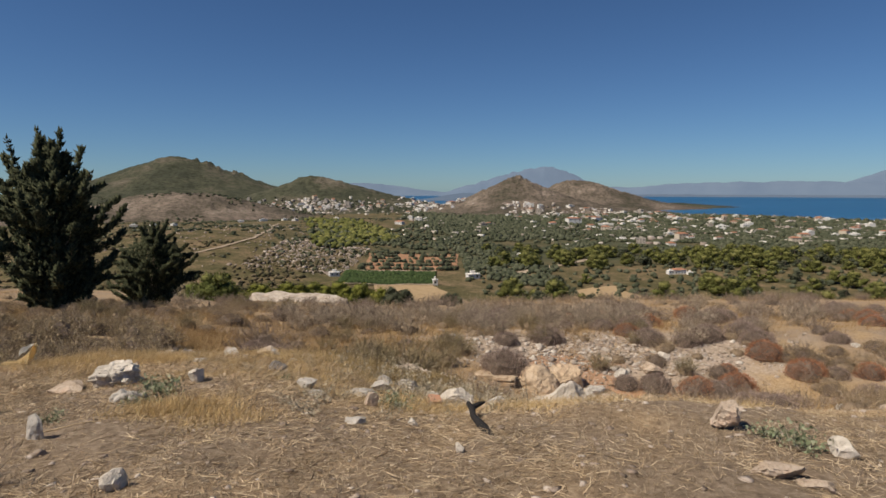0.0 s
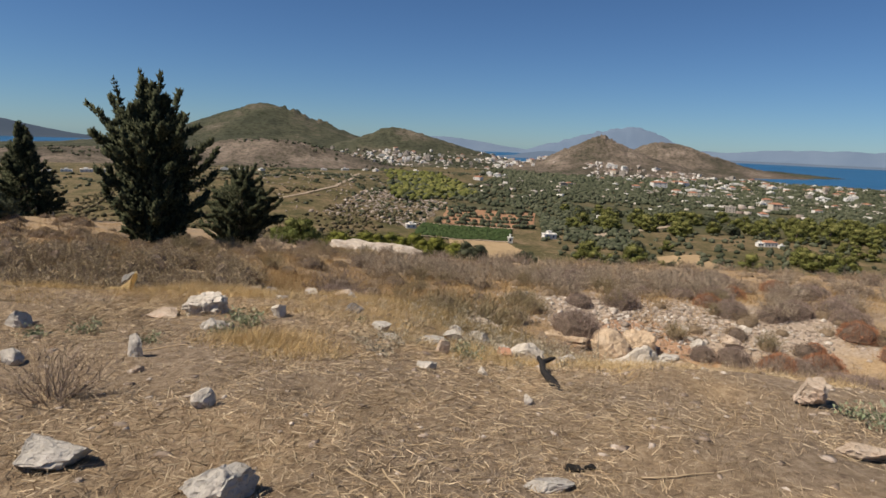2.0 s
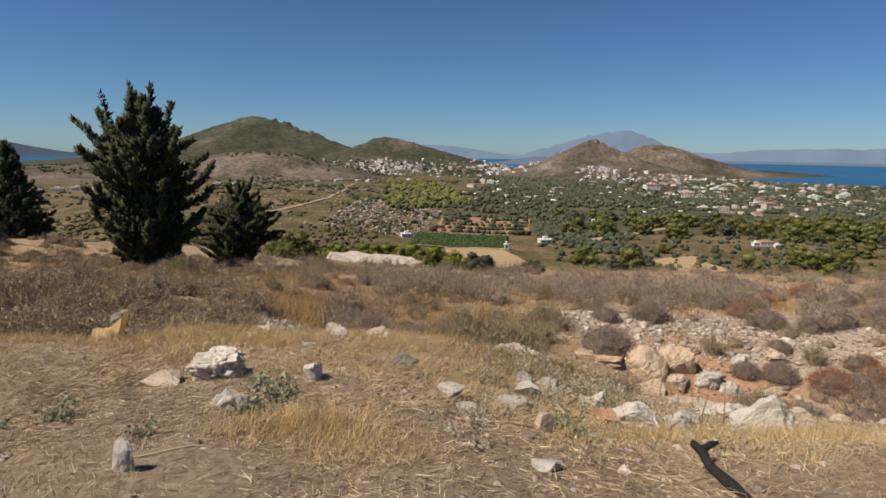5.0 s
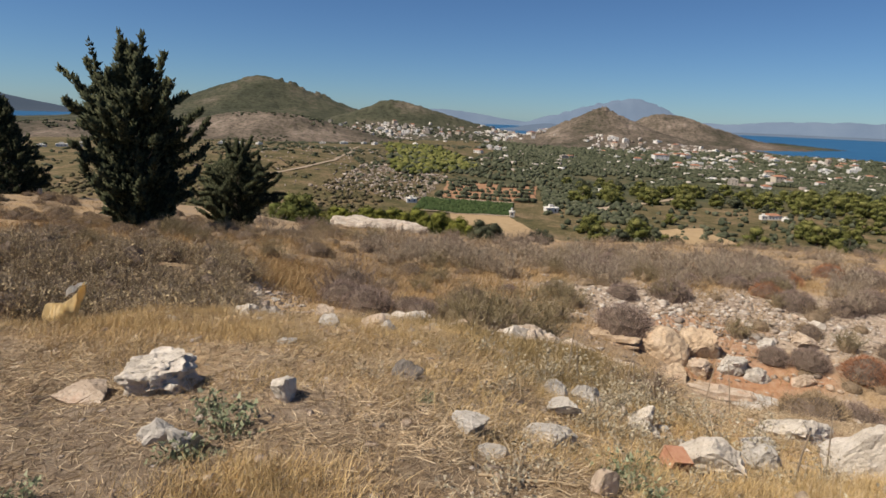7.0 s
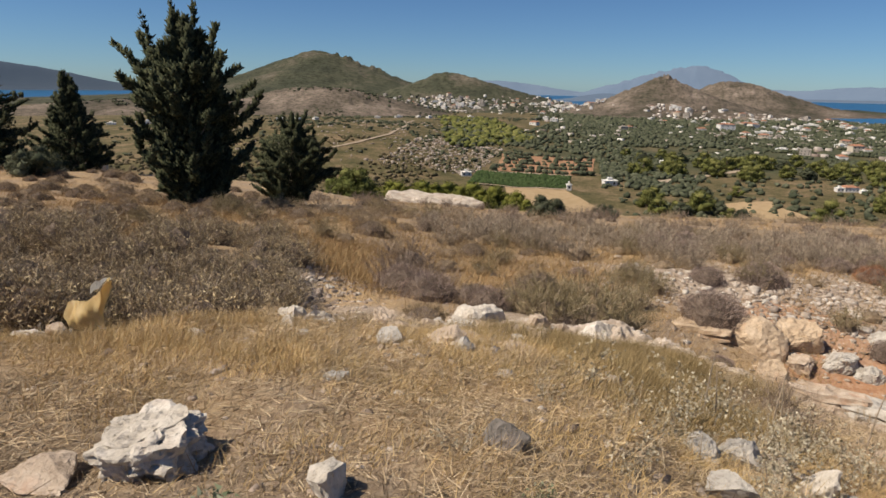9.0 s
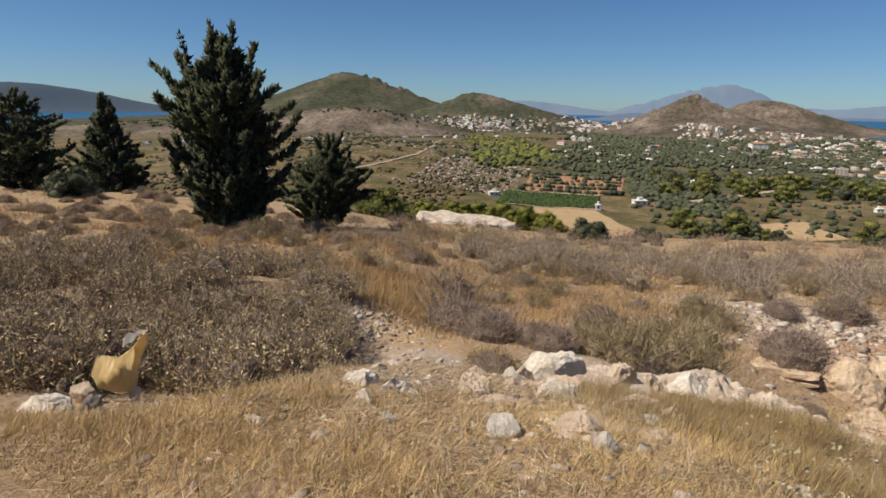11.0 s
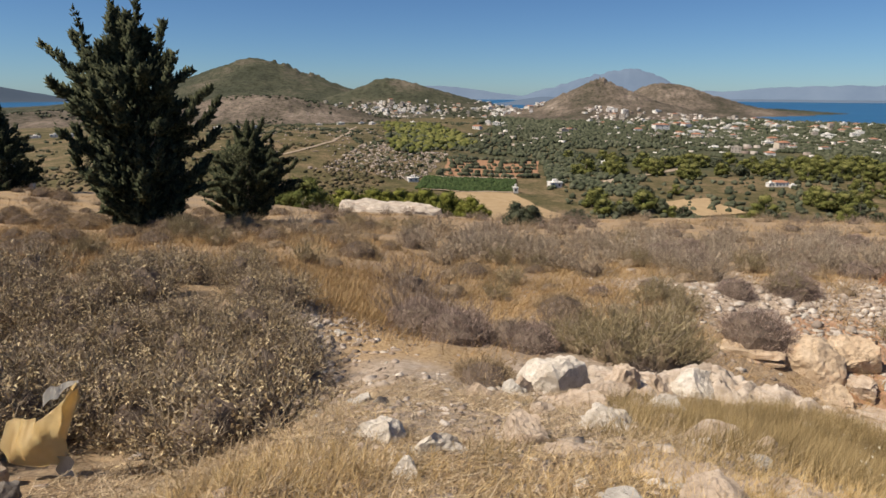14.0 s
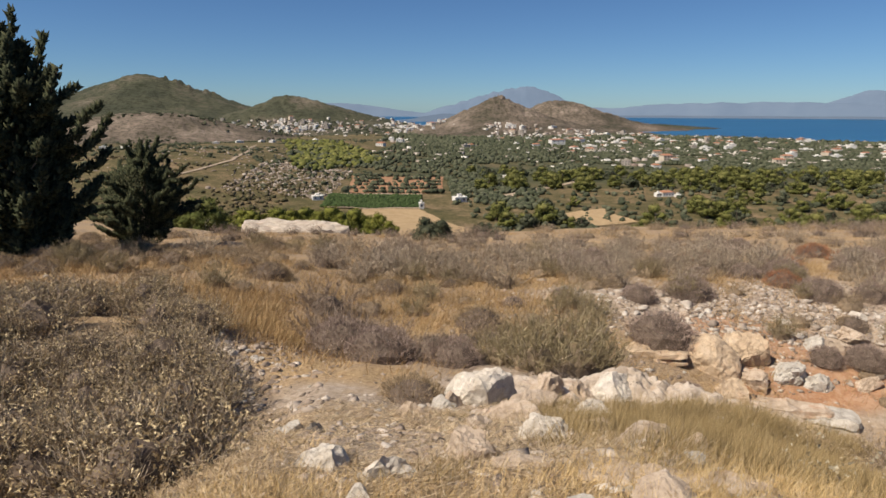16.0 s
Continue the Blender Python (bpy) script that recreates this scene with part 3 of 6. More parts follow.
def tapered(rows, radii, sides=7):
    """A round tapering tube along a row of points: vertices and quads."""
    rows = [Vector(p) for p in rows]
    vs, fs = [], []
    for i, (p, rad) in enumerate(zip(rows, radii)):
        d = (rows[min(i + 1, len(rows) - 1)] - rows[max(i - 1, 0)]).normalized()
        side = d.orthogonal().normalized()
        over = d.cross(side)
        for q in range(sides):
            a = 2 * math.pi * q / sides
            vs.append(p + (side * math.cos(a) + over * math.sin(a)) * rad)
    for i in range(len(rows) - 1):
        for q in range(sides):
            n = (q + 1) % sides
            fs.append((i * sides + q, i * sides + n, (i + 1) * sides + n, (i + 1) * sides + q))
    return vs, fs


BARREL = ((0, 0.35), (0.15, 0.66), (0.35, 0.95), (0.6, 1.0), (0.74, 0.86), (0.88, 0.5), (1.0, 0.2))
CONE = ((0, 0.5), (0.12, 0.95), (0.25, 1.0), (0.5, 0.72), (0.75, 0.4), (0.9, 0.2), (1.0, 0.08))


def cypress(label, seed, height, spread, limbs=80, ragged=0.35, base=0.06, dense=1.0, lean=0.0, leaders=(), outline=BARREL):
    """A dark many-limbed cypress: limbs sweep out and turn up, clothed in short upright tufts."""
    r = np.random.default_rng(seed)
    root = thing("cypress_tree", Matrix(), label, "tree", "cypress trees")
    ts = np.linspace(0, 1, 9)
    trunk = [(lean * height * t**1.5 + 0.03 * height * math.sin(3 * t), 0.02 * height * math.sin(5 * t), height * 0.93 * t - 0.15) for t in ts]
    v, f = tapered(trunk, [0.035 * height * (1 - 0.93 * t) for t in ts], 9)
    part("trunk", mesh_np("trunk", v, f, True), BARK, root)
    lv, lf, tips, n_l = [], [], [], 0
    heights, widths = np.array(outline).T
    specs = [(1.02 * (k + r.uniform(0, 1)) / limbs * (1 - base) + base, r.uniform(0, 2 * math.pi), None, None) for k in range(limbs)] + list(leaders)
    for t, turn, reach, rise in specs:
        if reach is None:
            reach = spread * float(np.interp(t, heights, widths)) * r.uniform(1 - ragged, 1.12)
            rise = r.uniform(0.07, 0.17)
        low = max(0.02, t - rise)
        q = np.linspace(0, 1, 7)[:, None]
        out = np.array([math.cos(turn), math.sin(turn), 0.0])
        trunk_x = lean * height * low**1.5
        pts = out * reach * q**0.85 + [trunk_x, 0, height * low] + np.array([0, 0, height * (t - low)]) * q**2.6 + r.normal(size=(7, 3)) * 0.05 * reach * q
        vv, ff = tapered([tuple(p) for p in pts], [max(0.010 * height * (1 - 0.9 * u) * (0.4 + 0.6 * reach / spread), 0.012) for u in q[:, 0]], 5)
        lv += vv
        lf += [tuple(i + n_l for i in q4) for q4 in ff]
        n_l += len(vv)
        tips.append(np.array(pts))
    part("limb_frame", mesh_np("limb_frame", lv, lf, True), BARK, root)
    base_pts, ways, sizes = [], [], []
    for pts in tips:
        reach = np.linalg.norm(pts[-1] - pts[0])
        n = int(dense * (60 + 95 * reach))
        bunch = r.uniform(0.15, 1.0, max(4, n // 14)) ** 0.8
        s = np.clip(r.choice(bunch, n) + r.normal(size=n) * 0.035, 0.08, 1.0) * 5.999
        k = s.astype(int)
        at = pts[k] + (pts[k + 1] - pts[k]) * (s - k)[:, None]
        wide = 0.07 * height * 0.5 * (1.12 - 0.75 * s / 6.0)
        off = unit(r.normal(size=(n, 3))) * (wide * r.uniform(0, 1, n) ** 0.5)[:, None]
        base_pts.append(at + off)
        ways.append(unit(pts[k + 1] - pts[k]) * 0.7 + [0, 0, 0.5] + unit(off) * 0.7 + 0.35 * r.normal(size=(n, 3)))
        sizes.append(r.uniform(0.6, 1.3, n))
    # the dense inside of the crown
    n = int(dense * 4200)
    t = base + (0.8 - base) * r.uniform(0, 1, n) ** 1.25
    wide = spread * 0.74 * np.interp(t, heights, widths)
    turn, rad = r.uniform(0, 2 * np.pi, n), np.sqrt(r.uniform(0, 1, n)) * wide * 0.85
    base_pts.append(np.stack([lean * height * t**1.5 + np.cos(turn) * rad, np.sin(turn) * rad, t * height * 0.97], -1))
    ways.append(np.stack([np.cos(turn), np.sin(turn), 1.2 * np.ones(n)], -1) + 0.4 * r.normal(size=(n, 3)))
    sizes.append(r.uniform(0.7, 1.4, n))
    b, w, s = np.vstack(base_pts), unit(np.vstack(ways)), np.concatenate(sizes)[:, None] * 0.031 * height
    b[:, 2] = np.maximum(b[:, 2], 0.05)
    side = unit(np.cross(w, r.normal(size=w.shape)))
    over = np.cross(w, side)
    ring = [b + (side * math.cos(a) + over * math.sin(a)) * s * 0.27 for a in (0, 2.1, 4.2)]
    quad = np.stack([*ring, b + w * s * 0.85], 1)
    o = (np.arange(len(b)) * 4)[:, None]
    f = np.concatenate([o + q for q in ([3, 0, 1], [3, 1, 2], [3, 2, 0])])
    part("crown", mesh_np("crown", quad.reshape(-1, 3), f), CYPRESS, root)
    return root


def clumps(n, centres, radii, r, rough=0.4, fine=1):
    """Ragged small foliage clumps as one set of vertices and triangles."""
    bm = bmesh.new()
    bmesh.ops.create_icosphere(bm, subdivisions=max(fine, 1), radius=1.0)
    if not fine:
        bm.clear()
        bmesh.ops.create_cone(bm, cap_ends=True, segments=5, radius1=1.0, radius2=0.5, depth=1.5)
        bmesh.ops.triangulate(bm, faces=bm.faces[:])
    unit_v = np.array([v.co[:] for v in bm.verts])
    unit_f = np.array([[v.index for v in f.verts] for f in bm.faces])
    bm.free()
    jag = 1 + rough * r.uniform(-1, 1, (n, len(unit_v)))
    spin = r.uniform(0, 2 * np.pi, n)
    c, s = np.cos(spin)[:, None], np.sin(spin)[:, None]
    x, y = unit_v[:, 0] * c - unit_v[:, 1] * s, unit_v[:, 0] * s + unit_v[:, 1] * c
    v = np.stack([x, y, np.broadcast_to(unit_v[:, 2], x.shape)], -1) * jag[..., None] * np.asarray(radii)[:, None, :] + np.asarray(centres)[:, None, :]
    f = (np.arange(n) * len(unit_v))[:, None, None] + unit_f
    return v.reshape(-1, 3), f.reshape(-1, 3)


def crowned_tree(name, label, seed, height, width, leaf, bare=0.25, lumps=11, group="", sprays=420):
    """A trunk with a crown of ragged clumps and loose sprays."""
    r = np.random.default_rng(seed)
    root = thing(name, Matrix(), label, "tree", group)
    v, f = tapered([(0, 0, -0.4), (0.05 * width, 0, height * 0.3), (0, 0.04 * width, height * 0.75)], [0.05 * width, 0.035 * width, 0.01 * width], 6)
    part("trunk", mesh_np("trunk", v, f, True), BARK, root)
    turn, out = r.uniform(0, 2 * np.pi, lumps), np.sqrt(r.uniform(0, 1, lumps)) * 0.36 * width
    z = height * (bare + (0.86 - bare) * r.uniform(0, 1, lumps) * (1 - 0.6 * (out / (0.4 * width)) ** 2))
    at = np.stack([np.cos(turn) * out, np.sin(turn) * out, z], -1)
    size = width * r.uniform(0.11, 0.20, lumps) * (12 / max(lumps, 12)) ** 0.4
    v1, f1 = clumps(lumps, at, np.stack([size, size, size * 0.75], -1), r, 0.5)
    n = sprays
    k = r.integers(0, lumps, n)
    d = unit(r.normal(size=(n, 3)) + [0, 0, 0.3])
    v2, f2 = slivers(at[k] + d * size[k, None] * [0.95, 0.95, 0.72] * r.uniform(0.7, 1.45, (n, 1)), d + 0.8 * r.normal(size=d.shape), width * r.uniform(0.06, 0.13, n) * (420 / n) ** 0.36, width * r.uniform(0.03, 0.065, n) * (420 / n) ** 0.36, r)
    part("crown", mesh_np("crown", np.vstack([v1, v2]), np.vstack([f1, f2 + len(v1)])), leaf, root)
    return root


def place_copies(root, spots, lift=-0.03):
    """Moves a thing to the first spot and copies it to the others: x, y, scale, turn."""
    made = []
    for n, (x, y, s, a) in enumerate(spots):
        m = pose(x, y, at_ground(x, y, lift), 0, 0, a) @ Matrix.Scale(s, 4)
        if n == 0:
            root.matrix_world = m
            made.append(root)
        else:
            ob = copy_thing(root, Matrix())
            ob.matrix_basis = m
            made.append(ob)
    return made

# ---- cypress trees ----
def stand(root, x, y, turn=0.0, scale=1.0, lift=0.0):
    root.matrix_world = pose(x, y, at_ground(x, y, lift), 0, 0, turn) @ Matrix.Scale(scale, 4)
    return root


LEADERS = ((1.06, 2.6, 0.75, 0.3), (1.05, 0.6, 0.55, 0.3), (1.0, 3.3, 1.7, 0.3), (0.93, 3.0, 2.3, 0.26), (0.87, 3.2, 3.1, 0.24), (0.72, 3.1, 3.5, 0.16), (0.95, 0.1, 1.5, 0.25), (0.7, 0.0, 3.2, 0.22), (0.62, 0.2, 3.3, 0.2), (0.8, -0.4, 2.8, 0.22))
stand(cypress("tall dark green cypress with ragged upturned branches", 11, 8.2, 2.65, 135, 0.55, 0.03, 1.0, 0.0, LEADERS), -17.95, 28.6, 0, 0.965)
stand(cypress("small dark cypress leaning open beside the tall one", 12, 5.5, 2.9, 84, 0.55, 0.04, 1.5, 0.06, ((1.06, 0.4, 0.9, 0.3), (1.0, 3.0, 0.5, 0.3), (0.62, 0.1, 2.9, 0.15), (0.4, 0.0, 3.1, 0.1))), -18.75, 39.5, 0)
stand(cypress("dense dark cone-shaped cypress on the dry shelf", 13, 8.2, 3.4, 90, 0.3, 0.1, 0.8, outline=CONE), -43.6, 50.0, 10)
stand(cypress("dense dark spreading cypress on the dry shelf", 14, 7.2, 3.7, 90, 0.3, 0.1, 0.8), -44.5, 42.4, 70)

# ---- bedrock ----
def ridge(label, crest, half, mat, seed, cells=150, across=46, blocky=0.16):
    """Bare bedrock along a line: a lumpy crest broken into blocks, sunk into the soil on both sides."""
    crest = np.array(crest, float)
    u = np.linspace(0, len(crest) - 1, cells)
    line = np.stack([np.interp(u, np.arange(len(crest)), crest[:, k]) for k in range(3)], -1)
    d = unit(np.gradient(line[:, :2], axis=0))
    side = np.stack([d[:, 1], -d[:, 0]], -1)
    v = np.linspace(-1, 1, across)
    taper = np.clip(np.minimum(u, len(crest) - 1 - u) * 1.6 + 0.12, 0, 1)[:, None] ** 0.5
    wide = half * taper * (0.75 + 0.5 * vnoise(u * 1.3, u * 0, seed)[:, None])
    x, y = line[:, :1] + side[:, :1] * wide * v, line[:, 1:2] + side[:, 1:] * wide * v
    g = ground(x, y)
    rise = np.maximum(line[:, 2:] - g, 0.05) * taper
    z = g - 0.12 + (rise + 0.12) * (1 - np.abs(v) ** 2.6)
    cell = np.floor(fbm(x * 1.1, y * 1.1, 2, seed + 1) * 9) / 9 - 0.5
    z = z + rise * (blocky * 3.0 * cell + 0.45 * (fbm(x * 1.9, y * 1.9, 3, seed + 2) - 0.5) + 0.45 * (fbm(x * 6, y * 6, 3, seed + 3) - 0.5)) + 0.07 * (fbm(x * 13, y * 13, 3, seed + 7) - 0.5)
    crack = np.abs(fbm(x * 1.5 + 0.4 * y, y * 1.5, 3, seed + 4) - 0.5)
    z = z - 0.2 * smooth(0.035, 0.0, crack) * (1 - np.abs(v))
    x, y = x + 0.07 * (fbm(x * 4, z * 4, 2, seed + 5) - 0.5), y + 0.12 * (fbm(x * 3, z * 5, 2, seed + 6) - 0.5)
    i, j = np.meshgrid(np.arange(cells - 1), np.arange(across - 1), indexing="ij")
    f = np.stack([i * across + j, i * across + j + 1, (i + 1) * across + j + 1, (i + 1) * across + j], -1).reshape(-1, 4)
    ob = part("bedrock", mesh_np("bedrock", np.stack([x, y, z], -1).reshape(-1, 3), f), mat)
    return tagged(ob, label, "rock")


def ledge(x, y, w, deep, layers, turn, label, tone="grey", lift=0.0, thick=0.2):
    """Flat beds of rock lying one on another, parted by joints with a dark inset core."""
    root = thing("rock_ledge", pose(x, y, at_ground(x, y, lift), 0, 0, turn), label, "rock", "ledges of the bank")
    g = random.Random(int(x * 31 + y * 7))
    z = -0.12
    for k in range(layers):
        h = thick * g.uniform(0.8, 1.2)
        bm = bmesh.new()
        bmesh.ops.create_cube(bm, size=1.0)
        bmesh.ops.subdivide_edges(bm, edges=bm.edges[:], cuts=11, use_grid_fill=True)
        off = Vector((g.uniform(-9, 9), g.uniform(-9, 9), g.uniform(-9, 9)))
        ww, dd = w * g.uniform(0.75, 1.05), deep * g.uniform(0.8, 1.1)
        for v in bm.verts:
            c = v.co.copy()
            rounder = 1 - 0.35 * max(0.0, math.hypot(c.x, c.y) * 1.6 - 0.55)
            q = Vector((c.x * ww * rounder, c.y * dd * rounder, c.z * h * (1 - 0.5 * abs(c.x * 2) ** 4)))
            q += Vector((noise.noise(q * 2.2 + off) * 0.16, noise.noise(q * 2.2 + off * 2) * 0.16, noise.noise(q * 3.1 + off * 3) * 0.07))
            q += Vector((noise.noise(q * 9 + off), noise.noise(q * 9 - off), noise.noise(q * 9 + off * 2))) * 0.03
            v.co = q + Vector((0.06 * k, 0.05 * k, z + h / 2))
        part("rock_bed", bm, ROCKS[tone], root)
        z += h + g.uniform(0.03, 0.07)
        if k < layers - 1:
            # added core between the beds, coloured dark so that the gap stays dark
            part("joint_core", rock_mesh("joint_core", ww * 0.85, dd * 0.7, 0.22, int(x * 50) + k, 6, 3, 0.3), ROCK_DARK, root, "added dark core in the joint").location = (0.06 * k, 0.15, z - 0.03)
    return root


# ---- stones on the knoll ----
rock(2.28, 5.02, 0.28, 0.21, "pink", "pinkish-white angular stone in dry straw")
rock(2.87, 4.46, 0.20, 0.14)
rock(2.2, 4.1, 0.34, 0.10, "pink", "flat pinkish stone lying in straw", deep=0.6, sink=0.5)
rock(2.36, 3.92, 0.26, 0.07, "pink", deep=0.6, sink=0.5)
rock(-1.91, 3.64, 0.17, 0.12)
rock(-2.66, 6.66, 0.2, 0.17, "white", "white angular stone with a dark side face", cuts=8, jag=0.45, turn=75)
rock(-3.12, 4.72, 0.15, 0.2, "grey", "pale upright slab of stone leaning in straw", cuts=5, deep=0.4)
rock(0.12, 4.52, 0.09, 0.07)
rock(-1.37, 2.72, 0.31, 0.17, "grey", "grey broken block with a flat top", deep=0.8, cuts=9, turn=8)
rock(-2.29, 2.80, 0.42, 0.17, "grey", "bluish-grey long flat stone in straw", deep=0.55)
rock(-4.95, 5.6, 0.3, 0.16, "grey", sink=0.4)
rock(-3.99, 4.45, 0.18, 0.13, "grey")
rock(0.24, 3.30, 0.30, 0.06, "grey", "flat grey stone sunk in straw", deep=0.6)
rock(-0.73, 5.17, 0.2, 0.06, "grey", deep=0.6)
rock(-0.26, 5.27, 0.11, 0.07)
big = part("boulder", pitted_boulder(0.52, 0.44, 0.36, 3), ROCK_WHITE)
big.matrix_world = pose(-3.58, 6.8, at_ground(-3.58, 6.8) + 0.09, 4, -6, 20)
tagged(big, "big pitted pale limestone boulder in dry straw", "rock", "stones on the knoll")
rock(-3.95, 6.55, 0.4, 0.11, "pink", "low pinkish stone beside the boulder", deep=0.6)
rock(-1.98, 7.4, 0.22, 0.14, "dark", "grey stone with dark shaded side in straw")
rock(-1.45, 6.55, 0.28, 0.1, "grey", deep=0.6)
rock(-1.3, 6.3, 0.2, 0.08, "grey", deep=0.6)
rock(-0.80, 8.4, 0.32, 0.18, "grey")
rock(-0.5, 8.62, 0.31, 0.18, "grey")
rock(0.02, 8.6, 0.26, 0.22, "white")
rock(-0.92, 7.0, 0.41, 0.12, "grey", deep=0.6)
rock(-0.71, 6.08, 0.15, 0.15, "pink")
rock(0.22, 7.1, 0.47, 0.27, "white", "rough pale boulder on the stony bank", name="boulder")
rock(1.01, 8.45, 0.31, 0.18, "grey")
wedge = rock(1.45, 7.8, 0.66, 0.46, "white", "large pale pinkish boulder rising to a point", deep=0.7, cuts=7, name="boulder", turn=8, jag=0.26)
for v in wedge.data.vertices:
    along = (v.co.x + 0.31) / 0.62
    if v.co.z > 0:
        v.co.z *= 0.30 + 0.95 * min(max(along, 0.0), 0.85)
rock(1.75, 9.3, 0.8, 0.30, "white", "pale long boulder on the stony bank", deep=0.6, name="boulder")
rock(2.4, 8.9, 0.4, 0.25, "pink")
rock(0.7, 7.5, 0.3, 0.2, "grey")
rock(-3.11, 6.05, 0.24, 0.12, "grey")
rock(-2.93, 5.95, 0.2, 0.14, "grey")
rock(-0.79, 7.76, 0.34, 0.14, "grey", deep=0.6)
rock(-0.12, 8.0, 0.28, 0.18, "white")
rock(-7.31, 9.6, 0.5, 0.18, "white", "pale rounded boulder at the edge of the brush", deep=0.7, name="boulder")
rock(-6.95, 9.72, 0.3, 0.2, "dark")
rock(-7.35, 10.05, 0.24, 0.2, "pink", "pale upright stone below the plastic bag")
rock(-8.1, 10.5, 0.15, 0.14, "grey")
rock(-6.4, 11.4, 0.28, 0.15, "white")

# ---- the row of rocks along the rim ----
rock(-6.6, 12.6, 0.48, 0.16, "pink", sink=0.6)
rock(-6.1, 12.9, 0.41, 0.21, "pink", sink=0.6)
rock(-6.5, 12.3, 0.34, 0.14, "grey", sink=0.6)
rock(-4.62, 10.3, 0.36, 0.16, "white", "rounded white stone on the pale track", cuts=4, sink=0.6)
rock(-4.19, 10.05, 0.41, 0.16, "white", "long white stone on the pale track", deep=0.5, turn=30, sink=0.6)
rock(-4.32, 9.6, 0.21, 0.12, "white", turn=10, sink=0.6)
rock(-3.65, 10.5, 0.36, 0.18, "pink", sink=0.6)
rock(-4.05, 13.1, 0.45, 0.25, "pink", "pale pinkish block at the rim", sink=0.6)
rock(-3.74, 13.7, 0.30, 0.14, "grey", sink=0.6)
rock(-3.17, 14.3, 0.95, 0.48, "white", "rounded pale boulder at the rim of the pit", cuts=3, jag=0.2, name="boulder", sink=0.6)
rock(-2.15, 14.75, 0.54, 0.45, "pink", "knobbly pale boulder at the rim", name="boulder", jag=0.38, sink=0.6)
rock(-1.72, 14.8, 0.39, 0.34, "pink", name="boulder", jag=0.36, sink=0.6)
rock(-0.95, 15.0, 1.02, 0.50, "white", "large rounded pale boulder at the rim of the pit", cuts=4, jag=0.25, name="boulder", sink=0.6)
rock(-2.93, 11.4, 0.74, 0.21, "white", "flat bluish-white outcrop in thin grass", deep=0.6, name="boulder", turn=-15, sink=0.6)
rock(-2.35, 11.8, 0.31, 0.13, "pink", sink=0.6)
rock(-2.6, 13.6, 0.68, 0.20, "pink", deep=0.6, sink=0.6)
rock(-3.17, 9.22, 0.25, 0.11, "grey", sink=0.6)
rock(-2.70, 9.44, 0.45, 0.11, "pink", deep=0.6, sink=0.6)
rock(-2.5, 9.2, 0.21, 0.11, "grey", sink=0.6)
rock(-4.71, 8.81, 0.21, 0.08, "white", sink=0.6)
rock(-2.0, 10.66, 0.29, 0.10, "pink", sink=0.6)
rock(-4.9, 11.6, 0.22, 0.10, "dark", sink=0.6)
rock(-5.2, 12.2, 0.30, 0.11, "grey", sink=0.6)

for x, y, w, h, tone in ((-2.9, 12.7, 0.8, 0.18, "pink"), (-2.0, 12.9, 0.7, 0.2, "white"), (-3.4, 11.9, 0.5, 0.15, "pink"), (-3.6, 14.0, 0.5, 0.2, "pink"), (-2.3, 10.9, 0.6, 0.1, "pink"), (-3.3, 10.2, 0.5, 0.08, "pink")):
    rock(x, y, w, h, tone, "low pale outcrop along the rim of the pit", deep=0.7, name="outcrop", sink=0.62)

ridge("pale knobbly bedrock along the rim of the pit", [(-2.95, 14.5, -2.85), (-2.4, 14.8, -2.88), (-1.9, 15.0, -2.92), (-1.4, 15.15, -3.02), (-0.85, 15.35, -2.92), (-0.3, 15.2, -2.96), (0.2, 14.9, -3.0)], 0.75, ROCK_PALE, 5, 190, 60, 0.3)
ridge("pale grey slab of bedrock falling towards the pit", [(-0.5, 15.25, -2.92), (0.05, 14.95, -2.93), (0.5, 14.6, -2.98), (0.95, 14.2, -3.06), (1.4, 13.8, -3.14)], 0.5, ROCK_PALE, 9, 150, 50, 0.22)
ridge("broken pinkish bedrock showing through thin grass", [(-3.0, 10.0, -1.08), (-2.6, 9.85, -1.03), (-2.2, 9.75, -1.05), (-1.9, 9.9, -1.2)], 0.34, ROCK_PINK, 14, 110, 40, 0.35)
ridge("low pinkish bedrock beside the pale track", [(-3.6, 13.0, -2.25), (-3.1, 12.9, -2.27), (-2.5, 13.1, -2.4), (-1.9, 13.5, -2.55)], 0.45, ROCK_PINK, 19, 130, 46, 0.35)

# ---- the pit and its broken bank ----
rock(3.15, 21.0, 1.6, 0.75, "tan", "smooth tan boulder under the red earth bank", name="boulder", cuts=3, jag=0.2, sink=0.55, turn=8)
rock(4.25, 21.3, 1.1, 0.65, "tan", "smooth tan boulder under the red earth bank", name="boulder", cuts=4, jag=0.26, sink=0.55)
rock(5.15, 20.7, 0.95, 0.34, "grey", "grey angular block in the red earth bank", name="boulder", cuts=14, sink=0.6, turn=20)
rock(5.75, 20.4, 0.8, 0.34, "grey", "grey angular block in the red earth bank", name="boulder", cuts=14, sink=0.6, turn=-15)
rock(4.1, 20.35, 0.9, 0.35, "pink", "pinkish block sunk in the red earth", name="boulder", cuts=12, sink=0.55)
rock(6.9, 20.3, 0.8, 0.26, "pink", "pinkish block sunk in the red earth", name="boulder", cuts=12, sink=0.5)
rock(3.3, 19.9, 1.0, 0.3, "tan", "low tan block at the foot of the bank", name="boulder", cuts=8, sink=0.6)
rock(6.3, 21.6, 0.7, 0.3, "grey", "grey angular block in the red earth bank", name="boulder", cuts=14, sink=0.5)
